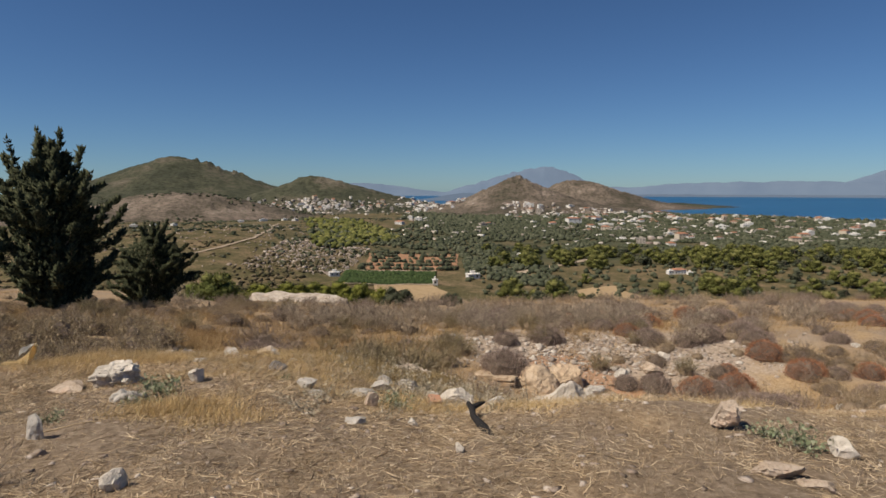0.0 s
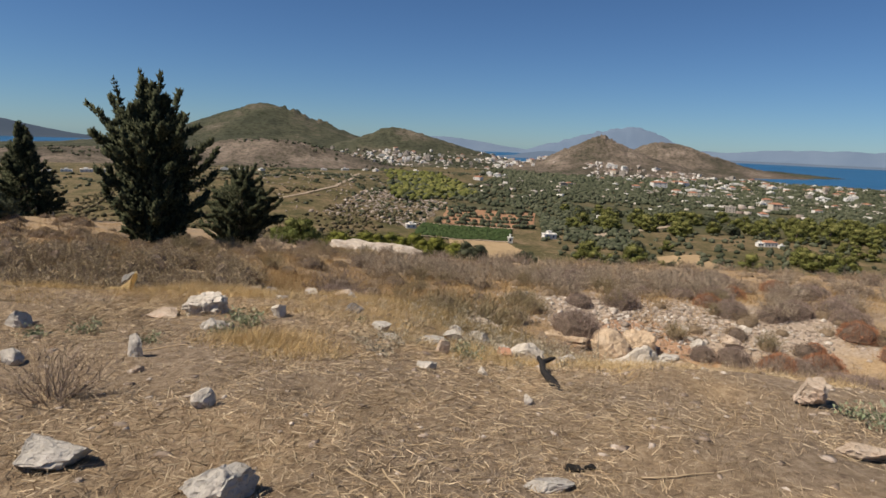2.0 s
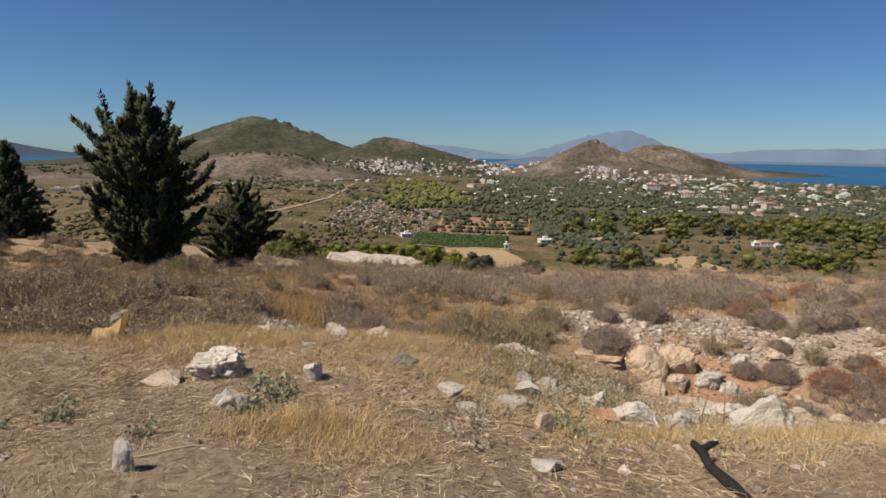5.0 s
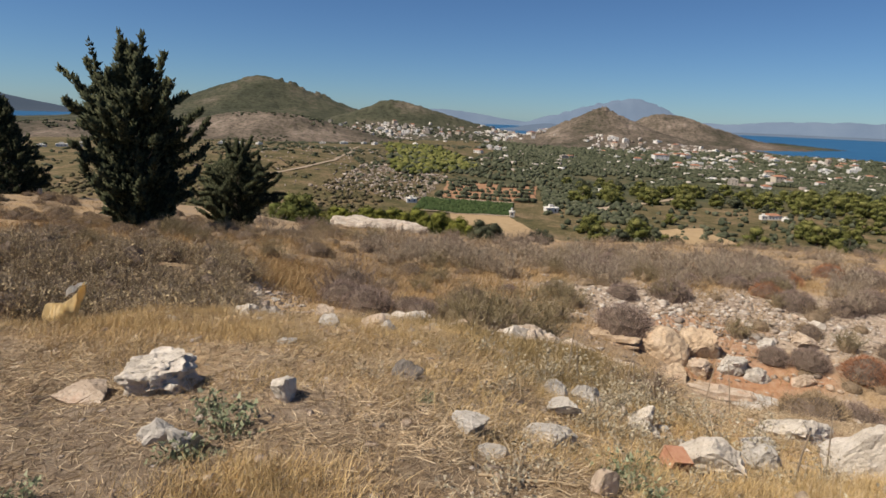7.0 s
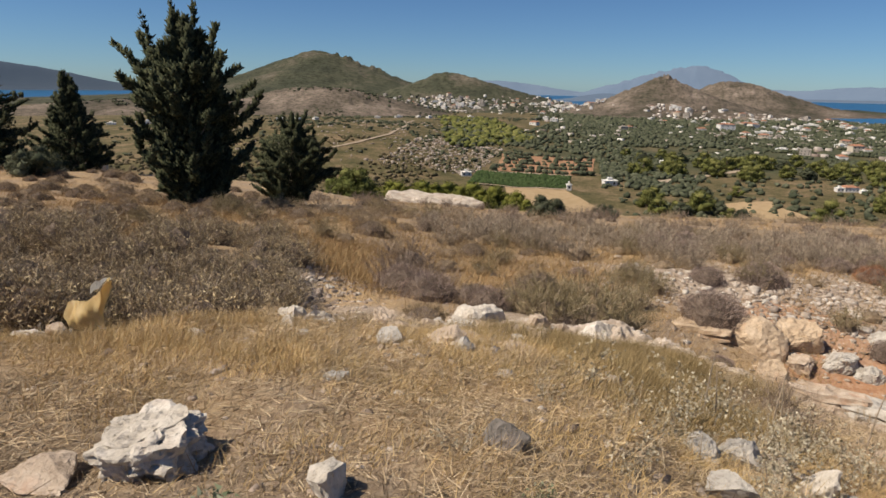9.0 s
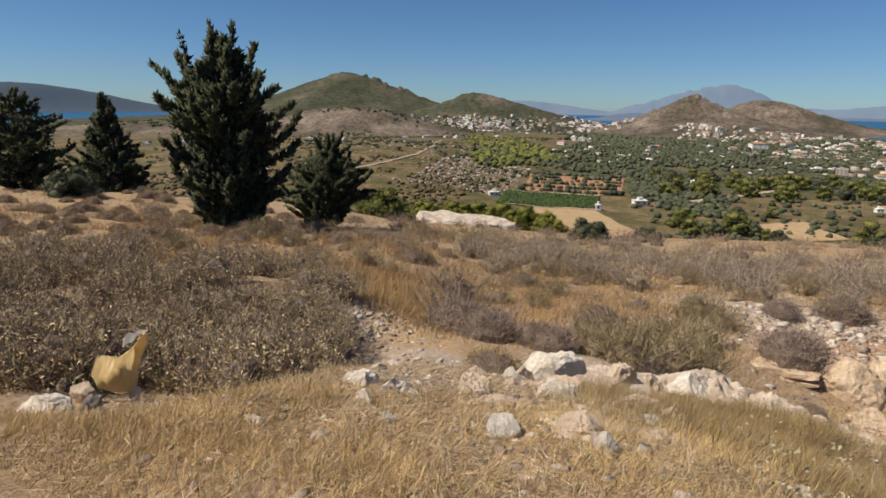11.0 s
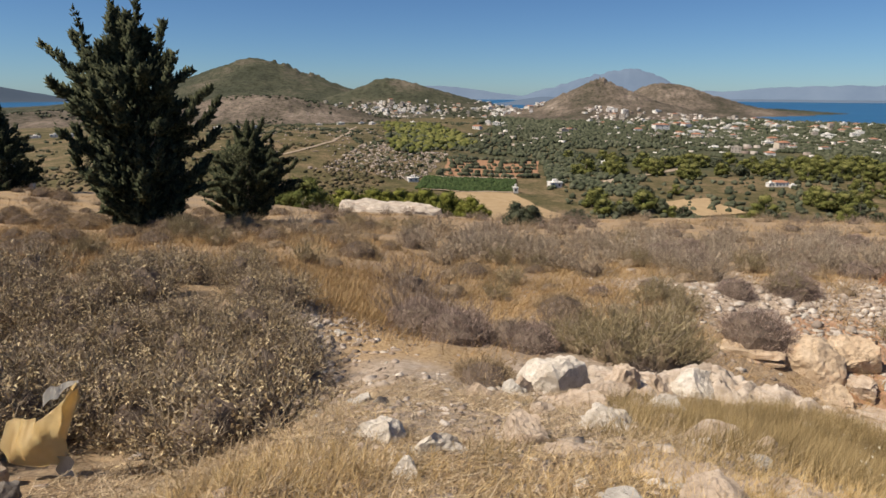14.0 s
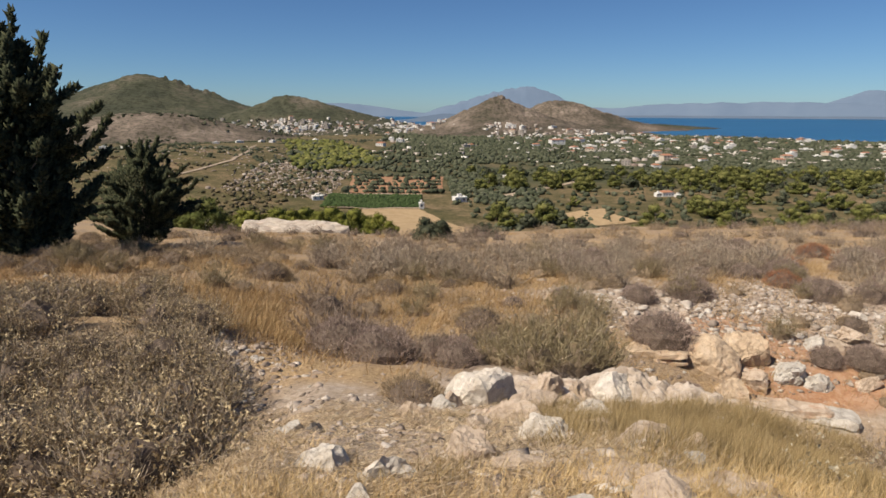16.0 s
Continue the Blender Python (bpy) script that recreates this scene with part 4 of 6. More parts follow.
rock(7.6, 21.9, 0.9, 0.28, "pink", "pinkish block sunk in the red earth", name="boulder", cuts=12, sink=0.5)
ledge(1.75, 20.8, 1.6, 1.0, 3, -8, "layered tan rock ledge with dark open joints", "tan", -0.14, 0.12)
ledge(4.3, 19.5, 1.9, 0.9, 2, -18, "cracked pinkish rock ledge above the pit", "pink", -0.02, 0.16)
ledge(5.2, 19.2, 1.2, 0.8, 2, -28, "cracked grey rock ledge above the pit", "grey", -0.02, 0.15)

r_rock = random.Random(5)
ROCK_KINDS = [rock_mesh("stone", 1, 0.8, 0.65, 400 + k, 7, 2, 0.3) for k in range(8)]
for k, me in enumerate(ROCK_KINDS):
    me.materials.append((ROCK_WHITE, ROCK_PINK, ROCK_GREY, ROCK_PINK)[k % 4])


def strewn(count, cx, cy, sx, sy, low, high, label, group):
    """Loose stones scattered round a place, each an object of its own."""
    for _ in range(count):
        x, y, s = r_rock.gauss(cx, sx), r_rock.gauss(cy, sy), low * (high / low) ** (r_rock.random() ** 2)
        ob = new("stone", r_rock.choice(ROCK_KINDS))
        ob.matrix_world = pose(x, y, at_ground(x, y) + 0.05 * s, r_rock.uniform(-20, 20), r_rock.uniform(-20, 20), r_rock.uniform(0, 360)) @ Matrix.Scale(s, 4)
        tagged(ob, label, "stone", group)


strewn(70, 5.6, 23.2, 3.6, 1.3, 0.07, 0.34, "broken grey and pink stone on the rubble bank", "rubble on the bank")
strewn(25, 5.5, 17.5, 3.0, 2.0, 0.2, 0.7, "broken pale stone in the pit", "rubble in the pit")
strewn(35, 0.4, 8.2, 0.9, 1.2, 0.06, 0.2, "broken pale stone on the bank", "stones on the bank")
strewn(60, -3.4, 11.6, 1.6, 1.8, 0.05, 0.2, "small pale stone on the track", "stones on the track")
strewn(44, -7.2, 16.0, 0.55, 0.9, 0.06, 0.24, "grey stone in a small rubble patch", "stones in the rubble patch")
strewn(26, 5.5, 12.2, 1.8, 1.8, 0.12, 0.5, "grey stone on the slope above the pit", "stones above the pit")
strewn(24, 13, 19, 5, 3.5, 0.25, 0.9, "pale stone on the far bank", "stones on the far bank")
strewn(20, -1.5, 5.0, 2.6, 1.6, 0.03, 0.10, "small pale stone in the straw", "small stones in the straw")
strewn(18, -20, 30, 9, 6, 0.15, 0.6, "pale stone on the dry shelf", "stones on the shelf")


# ---- brush ----
def many(n, cx, cy, sx, sy, low, high, seed):
    q = random.Random(seed)
    return [(q.gauss(cx, sx), q.gauss(cy, sy), q.uniform(low, high), q.uniform(0, 360)) for _ in range(n)]


def spread(n, x0, x1, y0, y1, low, high, seed):
    q = random.Random(seed)
    return [(q.uniform(x0, x1), q.uniform(y0, y1), q.uniform(low, high), q.uniform(0, 360)) for _ in range(n)]


def brush_spots(seed, n):
    """Places in the wide thicket beyond the yellow grass."""
    q, out = random.Random(seed), []
    while len(out) < n:
        x, y = q.uniform(-16, -5.2), q.uniform(8.8, 20.5)
        front = 9.7 if x < -6.0 else 9.7 + (x + 6.0) * 3.5
        right = -6.0 - 0.34 * (y - 12)
        if y > front + 0.35 and x < right - 0.05 and y < 18.6 - 0.08 * abs(x + 9) and math.hypot(x + 7.15, y - 10.3) > 0.8:
            out.append((x, y, q.uniform(0.75, 1.15), q.uniform(0, 360)))
    return out


leafy = "dry brown thicket shrub with small withered leaves"
for seed in (1, 2, 3):
    bush = twiggy_bush(leafy, TWIG_WARM, 40 + seed, 0.75, 0.88, 120, 1900, LEAF_DRY, 3300, 0.037, "thicket_shrub", core=0.75)
    place_copies(bush, brush_spots(seed, 36))

cushion = cushion_bush("round grey-purple spiny cushion bush", TWIG_PURPLE, 3, 0.5, 0.46, 6000, 0.06)
place_copies(cushion, [(2.15, 21.5, 2.0, 0), (-1.4, 23.2, 0.75, 40), (0.1, 24.0, 0.7, 80), (2.44, 24.0, 1.15, 120), (4.1, 24.4, 1.6, 30), (8.2, 24.5, 1.5, 70), (9.6, 24.1, 1.25, 10),
                       (6.37, 21.2, 1.0, 200), (7.3, 21.0, 1.2, 260), (2.0, 19.3, 0.7, 60), (12.2, 23.8, 1.5, 300), (-4.7, 17.1, 1.5, 20), (-5.5, 17.9, 1.6, 90), (-3.4, 17.0, 1.2, 150)] + spread(26, 1, 26, 25.5, 36, 0.9, 1.7, 4) + spread(18, 8, 24, 15, 25, 0.8, 1.6, 62) + spread(9, 4.0, 9.5, 10.5, 15, 0.7, 1.2, 72), -0.05)
rust = cushion_bush("round reddish-brown dry cushion bush", TWIG_RUST, 5, 0.5, 0.45, 5000, 0.07)
place_copies(rust, [(8.6, 20.6, 1.4, 50), (5.8, 15.6, 1.0, 90)] + spread(10, 6, 24, 24, 32, 0.9, 1.5, 6) + spread(8, 9, 22, 15, 24, 0.8, 1.5, 63), -0.05)
brown = cushion_bush("low rounded brown cushion bush", TWIG_BROWN, 6, 0.5, 0.4, 4000, 0.07)
place_copies(brown, [(-4.1, 14.35, 1.05, 0), (3.35, 12.3, 1.15, 10)] + spread(60, -26, -2, 20.5, 34, 0.7, 1.5, 7) + spread(24, 7, 22, 11, 23, 0.6, 1.2, 76) + spread(60, -46, -14, 25, 50, 0.7, 1.7, 17), -0.05)
purple = twiggy_bush("grey-brown leafless twiggy shrub", TWIG_DARK, 51, 0.85, 0.95, 60, 1500, name="grey_shrub", core=0.5)
place_copies(purple, [(-4.5, 17.5, 0.95, 0), (-5.3, 17.9, 1.05, 60), (-6.0, 18.7, 1.05, 120), (-6.4, 21.8, 1.2, 180), (-5.6, 19.8, 1.0, 80), (-3.0, 19.2, 0.7, 10), (-2.4, 19.6, 0.8, 50)] + spread(26, 8, 24, 14, 26, 0.6, 1.1, 61) + spread(9, 3.8, 10, 10, 15, 0.5, 0.9, 73) + spread(40, -8, 24, 26, 40, 0.65, 1.1, 8) + spread(50, -26, 36, 40, 64, 0.7, 1.2, 66), -0.03)
dark = cushion_bush("dark dead shrub with blackened side", TWIG_DARK, 8, 0.5, 0.5)
place_copies(dark, [(-3.7, 17.2, 1.05, 0), (7.8, 22.3, 0.8, 20), (9.8, 21.6, 0.9, 60)], -0.04)
olive = twiggy_bush("olive-brown feathery shrub with fine twigs", TWIG_OLIVE, 53, 0.75, 1.1, 80, 2000, name="feathery_shrub", core=0.5)
place_copies(olive, [(-2.0, 16.6, 1.15, 0), (-1.1, 17.6, 1.4, 70), (-2.6, 17.2, 0.85, 140), (-0.4, 18.4, 1.0, 200), (-1.7, 18.6, 1.0, 20)] + spread(34, -16, 12, 21, 34, 0.55, 0.95, 9), -0.03)
grey = twiggy_bush("tall grey leafless twiggy shrub", TWIG, 55, 0.9, 1.25, 60, 1400, name="tall_shrub", core=0.4)
place_copies(grey, spread(30, -8, 14, 25, 30, 0.7, 1.15, 18) + spread(30, -12, 16, 27, 38, 0.7, 1.1, 10) + spread(16, 6, 30, 24, 34, 0.7, 1.2, 11) + [(9.2, 17.0, 0.75, 0), (10.4, 16.4, 0.8, 40)], -0.03)
low = twiggy_bush("low dry brown shrub on the slope", TWIG_BROWN, 57, 0.8, 0.7, 40, 1000, name="low_shrub", core=0.5)
place_copies(low, spread(46, -14, 6, 20.5, 33, 0.6, 1.1, 65) + spread(60, -32, 10, 22, 48, 0.6, 1.2, 12) + spread(34, 8, 26, 14, 27, 0.6, 1.1, 64) + spread(16, 3.2, 10, 9.5, 15, 0.5, 0.9, 74) + spread(54, 6, 24, 10, 23, 0.5, 1.0, 75) + spread(70, 2, 45, 26, 62, 0.7, 1.4, 13) + spread(34, -60, -20, 26, 60, 0.8, 1.6, 14), -0.03)
small = twiggy_bush("small dead grey twiggy bush in the straw", TWIG_DARK, 59, 0.55, 0.6, 90, 900)
place_copies(small, [(-2.95, 3.62, 0.7, 0), (0.55, 10.3, 0.75, 60), (0.2, 11.2, 0.7, 100), (1.0, 12.3, 0.8, 30), (-1.7, 16.0, 0.7, 80)], -0.02)
weed_a = weed("dry pale weed with small round leaves", 61, 0.42, 12, 150, 0.026, LEAF_PALE)
place_copies(weed_a, [(-0.3, 8.9, 1, 0), (0.3, 8.9, 1.1, 30), (-0.9, 8.9, 1.0, 60), (-0.6, 9.4, 1.2, 90), (0.2, 9.6, 1.2, 120), (-0.1, 7.6, 0.9, 150), (-0.6, 7.6, 0.9, 200), (-1.2, 8.0, 0.8, 240), (0.7, 9.3, 1.2, 10)]
             + many(26, 0.1, 10.0, 0.8, 0.9, 0.8, 1.3, 15) + many(44, -0.4, 7.6, 0.8, 1.0, 0.5, 0.95, 16), -0.02)
weed_b = weed("low grey-green leafy plant in the straw", 62, 0.2, 22, 260, 0.03, LEAF_GREEN, "green_plant", 1.1)
place_copies(weed_b, [(-2.75, 6.15, 1.1, 0), (-2.95, 6.35, 0.9, 60), (-2.85, 5.85, 0.9, 120), (-0.55, 6.4, 0.9, 0), (-0.45, 6.15, 0.8, 70), (-0.35, 6.65, 0.8, 20), (2.65, 4.55, 1.1, 0), (2.5, 4.75, 0.8, 90), (-3.35, 5.3, 0.7, 0), (-4.2, 5.6, 0.9, 0), (-4.5, 5.3, 0.8, 60), (-1.75, 6.9, 0.5, 10)], -0.01)


# ---- grass and straw ----
def scatter(cx, cy, sx, sy, n, r):
    return np.stack([r.normal(cx, sx, n), r.normal(cy, sy, n)], -1)


def stuff(name, label, category, v, f, mat):
    return tagged(part(name, mesh_np(name, v, f), mat), label, category, kind="stuff")


def grass(name, label, xy, height, width, mat, r, lean=0.35, hair=False):
    z = ground(xy[:, 0], xy[:, 1])
    base = np.column_stack([xy, z - 0.01])
    way = r.normal(size=base.shape) * lean + [0, 0, 1]
    n = len(xy)
    if hair:
        way = way + [0.3, 0.05, 0]
        v, f = slivers(base, way, height * r.uniform(0.45, 1.25, n), width * r.uniform(0.6, 1.4, n), r)
        return stuff(name, label, "grass", v, f, mat)
    v, f = bent(base, way, r.normal(size=base.shape) * 0.7 + [0.25, 0, -0.25], height * r.uniform(0.45, 1.2, n), width * r.uniform(0.6, 1.4, n), r)
    return stuff(name, label, "grass", v, f, mat)


rg = np.random.default_rng(21)
tufts = np.vstack([scatter(-5.2, 8.3, 1.1, 0.4, 46, rg), scatter(-3.6, 8.9, 1.2, 0.4, 34, rg), scatter(-2.3, 9.8, 0.8, 0.4, 34, rg), scatter(-2.4, 5.6, 0.2, 0.2, 12, rg), scatter(-2.0, 5.3, 0.3, 0.2, 8, rg),
                   scatter(1.7, 6.9, 1.0, 0.25, 70, rg), scatter(0.2, 6.6, 0.6, 0.25, 30, rg), scatter(-6.6, 8.5, 1.0, 0.35, 45, rg), scatter(0.8, 8.6, 0.5, 1.4, 40, rg), scatter(-4.9, 9.6, 0.5, 0.4, 26, rg), scatter(-0.9, 8.3, 0.9, 1.0, 40, rg), scatter(-3.6, 7.4, 1.6, 0.5, 26, rg)])
blades = np.repeat(tufts, 210, axis=0) + rg.normal(size=(len(tufts) * 210, 2)) * 0.17
grass("golden_grass", "golden dry grass tufts along the edge of the knoll", blades, 0.155, 0.0038, GRASS_GOLD, rg, 0.7, True)
lip = np.vstack([scatter(-1.3, 11.3, 0.7, 0.9, 150, rg), scatter(-0.6, 10.4, 0.6, 0.9, 110, rg), scatter(-0.7, 12.9, 0.8, 0.5, 110, rg), scatter(-1.9, 12.2, 0.6, 0.5, 50, rg)])
lip = np.repeat(lip, 150, axis=0) + rg.normal(size=(len(lip) * 150, 2)) * 0.13
grass("standing_grass", "tall brownish dry grass standing on the lip of the bank", lip, 0.24, 0.0045, GRASS_OLIVE, rg, 0.5, True)
mat_xy = np.stack([rg.uniform(-7, 3, 110000), rg.uniform(6.0, 14.5, 110000)], -1)
mat_xy = mat_xy[fbm(mat_xy[:, 0] * 1.1, mat_xy[:, 1] * 1.1, 4, 47) > 0.45]
base = np.column_stack([mat_xy, ground(mat_xy[:, 0], mat_xy[:, 1]) + rg.uniform(0.0, 0.03, len(mat_xy))])
way = rg.normal(size=base.shape) * [1, 1, 0.25] + [0.5, 0.2, 0.12]
v, f = slivers(base, way, rg.uniform(0.06, 0.24, len(base)), rg.uniform(0.003, 0.006, len(base)), rg)
stuff("flattened_grass", "flattened pale dry grass on the knoll", "grass", v, f, STRAW)
thin = np.stack([rg.uniform(-6.5, 4.5, 60000), rg.uniform(1.6, 12.5, 60000)], -1)
thin = thin[fbm(thin[:, 0] * 0.8, thin[:, 1] * 0.8, 3, 41) > 0.4]
grass("short_grass", "sparse short dry grass over the knoll", thin, 0.10, 0.0035, STRAW, rg, 0.9)
tall = np.repeat(np.vstack([np.array(many(60, 8, 27.5, 8, 2.0, 1, 1, 31))[:, :2], np.array(many(300, -13, 25, 8, 4.5, 1, 1, 32))[:, :2], np.array(many(80, -3, 22.5, 4, 2, 1, 1, 33))[:, :2], np.array(spread(26, -8.0, -5.2, 16.8, 20, 1, 1, 36))[:, :2], np.array(spread(90, -17, -7, 18.6, 22, 1, 1, 37))[:, :2]]), 130, axis=0)
tall = np.vstack([tall, np.repeat(np.array(spread(330, -48, -10, 24, 52, 1, 1, 34))[:, :2], 70, axis=0), np.repeat(np.array(spread(260, -14, 40, 36, 60, 1, 1, 35))[:, :2], 70, axis=0)])
tall = np.vstack([tall, np.repeat(np.array(spread(330, -7, 30, 24.8, 37, 1, 1, 38))[:, :2], 70, axis=0), np.repeat(np.array(spread(160, 6, 24, 9, 23, 1, 1, 40))[:, :2], 70, axis=0), np.repeat(np.array(spread(60, -5, 1.5, 18.5, 24, 1, 1, 39))[:, :2], 60, axis=0)])
tall = tall + rg.normal(size=tall.shape) * 0.42
grass("rusty_grass", "rusty dry grass between the shrubs", tall, 0.36, 0.011, RUST_GRASS, rg, 0.6, True)
lit = np.stack([rg.uniform(-7, 5, 170000), rg.uniform(1.2, 13.5, 170000)], -1)
lit = lit[rg.uniform(0, 1, len(lit)) < 0.25 + 0.75 * (fbm(lit[:, 0] * 0.7, lit[:, 1] * 0.7, 3, 43) > 0.46)]
base = np.column_stack([lit, ground(lit[:, 0], lit[:, 1]) + rg.uniform(0.0, 0.015, len(lit))])
way = rg.normal(size=base.shape) * [1, 1, 0.12]
v, f = slivers(base, way, rg.uniform(0.04, 0.16, len(base)), rg.uniform(0.003, 0.007, len(base)), rg)
stuff("straw", "broken straw lying all over the soil", "straw", v, f, STRAW)
peb = np.vstack([np.stack([rg.uniform(-7, 5, 3500), rg.uniform(1.5, 13, 3500)], -1), scatter(-3.2, 11.6, 1.5, 1.7, 3200, rg), scatter(0.3, 8.4, 0.9, 1.4, 1400, rg), scatter(5.4, 23.2, 3.4, 1.4, 5200, rg), scatter(5, 17.5, 3, 2, 1000, rg), scatter(-7.0, 15.6, 0.6, 1.1, 900, rg)])
big = np.where(np.arange(len(peb)) < 3500, 1.0, np.where(np.arange(len(peb)) < 8100, 1.4, 2.3))[:, None] * (0.006 + 0.034 * rg.uniform(0, 1, (len(peb), 1)) ** 3)
v, f = clumps(len(peb), np.column_stack([peb, ground(peb[:, 0], peb[:, 1])]), big * rg.uniform(0.5, 1.5, (len(peb), 3)) * [1, 1, 0.4], rg, 0.5)
rub = np.vstack([scatter(5.8, 23.6, 3.6, 1.0, 520, rg), scatter(5.2, 22.0, 2.6, 1.2, 220, rg), scatter(-1.9, 10.3, 1.0, 0.8, 200, rg), scatter(-1.4, 13.9, 1.4, 0.7, 160, rg), scatter(-5.9, 12.9, 0.7, 0.8, 150, rg)])
wide = (0.03 + 0.13 * rg.uniform(0, 1, (len(rub), 1)) ** 2) * np.where(np.arange(len(rub)) < 740, 1.0, 0.5)[:, None]
v2, f2 = clumps(len(rub), np.column_stack([rub, ground(rub[:, 0], rub[:, 1])]), wide * rg.uniform(0.6, 1.4, (len(rub), 3)) * [1, 1, 0.6], rg, 0.5)
stuff("rubble", "broken pale rubble lying on the bank and the rim", "rubble", v2, f2, varied("rubble_stone", (0.28, 0.23, 0.19), (0.43, 0.37, 0.31), (0.62, 0.57, 0.51)))
stuff("gravel", "small pale stones and gravel on the soil", "gravel", v, f, varied("gravel_stone", (0.20, 0.155, 0.12), (0.36, 0.29, 0.235), (0.62, 0.55, 0.48)))

# ---- the shelf edge ----
def slab_rock():
    """A long flat outcrop with an undercut edge."""
    bm = bmesh.new()
    bmesh.ops.create_icosphere(bm, subdivisions=5, radius=1.0)
    for v in bm.verts:
        p = v.co.copy()
        n = noise.noise(p * 2.0) + 0.5 * noise.noise(p * 5.0) + 0.3 * noise.noise(p * 11)
        top = min(p.z, 0.30 + 0.08 * noise.noise(Vector((p.x * 3, p.y * 3, 2)))) + 0.04 * noise.noise(p * 14)
        v.co = Vector((p.x * 7.0 * (1 + 0.10 * n), p.y * 4.0 * (1 + 0.2 * n), top * 3.6 * (1 + 0.12 * n) - 0.35 * p.x))
    return bm


ROCK_SLAB = rocky("slab_limestone", (0.24, 0.2, 0.165), (0.44, 0.385, 0.32), (0.60, 0.53, 0.45), 0.8)
slab = part("rock_slab", slab_rock(), ROCK_SLAB)
slab.matrix_world = pose(-20.6, 86.5, at_ground(-20.6, 86.5) + 0.35, 0, 0, -8)
tagged(slab, "long flat pale rock slab at the edge of the shelf", "rock")

broad = crowned_tree("green_tree", "wide bright green tree below the shelf", 71, 7.6, 12.5, BROAD, 0.06, 60, "", 9000)
stand(broad, -39.6, 107.0)
round_bush = crowned_tree("green_bush", "rounded grey-green bush on the dry shelf", 72, 2.4, 5.0, OLIVE, 0.05, 40, "", 6000)
place_copies(round_bush, [(-37.2, 39.6, 0.85, 0), (-3.4, 44.5, 0.62, 70), (0.6, 52.0, 0.5, 140)])
pine_low = crowned_tree("pine_tree", "yellow-green young pine below the shelf", 73, 6.5, 6.5, PINE_LIGHT, 0.12, 26, "pine trees", 3600)
place_copies(pine_low, [(-40, 128, 1.25, 0), (-36, 138, 1.4, 40), (-32, 128, 1.25, 80), (-27, 131, 1.3, 120), (-22, 134, 1.35, 160), (-17, 130, 1.2, 200), (-35, 120, 1.1, 240), (-24, 123, 1.1, 280), (-13, 122, 1.0, 320), (-30, 142, 1.4, 10), (-24, 143, 1.4, 50), (-18, 141, 1.3, 90), (-29, 122, 1.1, 30), (-19, 121, 0.95, 70), (-9.5, 117, 0.7, 150)])

# ---- fields and tracks in the valley ----
FIELD = material("stubble_field", 0.95, 0.1)
FIELD[1].links.new(ramp(FIELD[1], grain(FIELD[1], 0.25, 8, 0.7, world_place(FIELD[1])), (0.3, (0.30, 0.215, 0.12)), (0.7, (0.42, 0.315, 0.19))), FIELD[2].inputs["Base Color"])
RED_SOIL = material("red_soil", 0.95, 0.1)
RED_SOIL[1].links.new(ramp(RED_SOIL[1], grain(RED_SOIL[1], 0.3, 8, 0.7, world_place(RED_SOIL[1])), (0.3, (0.25, 0.13, 0.07)), (0.7, (0.38, 0.24, 0.15))), RED_SOIL[2].inputs["Base Color"])
TRACK = material("pale_track", 0.95, 0.1)
TRACK[1].links.new(ramp(TRACK[1], grain(TRACK[1], 0.3, 8, 0.7, world_place(TRACK[1])), (0.3, (0.28, 0.22, 0.16)), (0.7, (0.41, 0.34, 0.26))), TRACK[2].inputs["Base Color"])


def draped(name, label, category, corners, mat, lift=0.35, cells=24):
    """A four-cornered patch laid over the land."""
    a, b, c, d = (np.array(p, float) for p in corners)
    u, w = np.meshgrid(np.linspace(0, 1, cells), np.linspace(0, 1, cells))
    u, w = u[..., None], w[..., None]
    xy = (a * (1 - u) + b * u) * (1 - w) + (d * (1 - u) + c * u) * w
    xy = xy + 2.0 * (fbm(xy[..., :1] / 9, xy[..., 1:] / 9, 3, 5) - 0.5)
    z = ground(xy[..., 0], xy[..., 1]) + lift
    i, j = np.meshgrid(np.arange(cells - 1), np.arange(cells - 1), indexing="ij")
    f = np.stack([i * cells + j, i * cells + j + 1, (i + 1) * cells + j + 1, (i + 1) * cells + j], -1).reshape(-1, 4)
    me = mesh_np(name, np.concatenate([xy, z[..., None]], -1).reshape(-1, 3), f, True)
    return tagged(part(name, me, mat), label, category, kind="structure")


draped("field", "bare tan stubble field in the valley", "field", [(-36, 321), (-6, 327), (22, 258), (-26, 240)], FIELD[0], 0.5)
draped("field", "small bare tan field among the pines", "field", [(62, 318), (92, 330), (100, 296), (66, 285)], FIELD[0], 0.5)
draped("field", "reddish ploughed strip with rows of small trees", "field", [(-52, 430), (12, 470), (8, 380), (-46, 362)], RED_SOIL[0], 0.4)
draped("field", "stony pale clearing on the slope", "field", [(60, 262), (210, 280), (220, 235), (70, 215)], FIELD[0], 0.4)


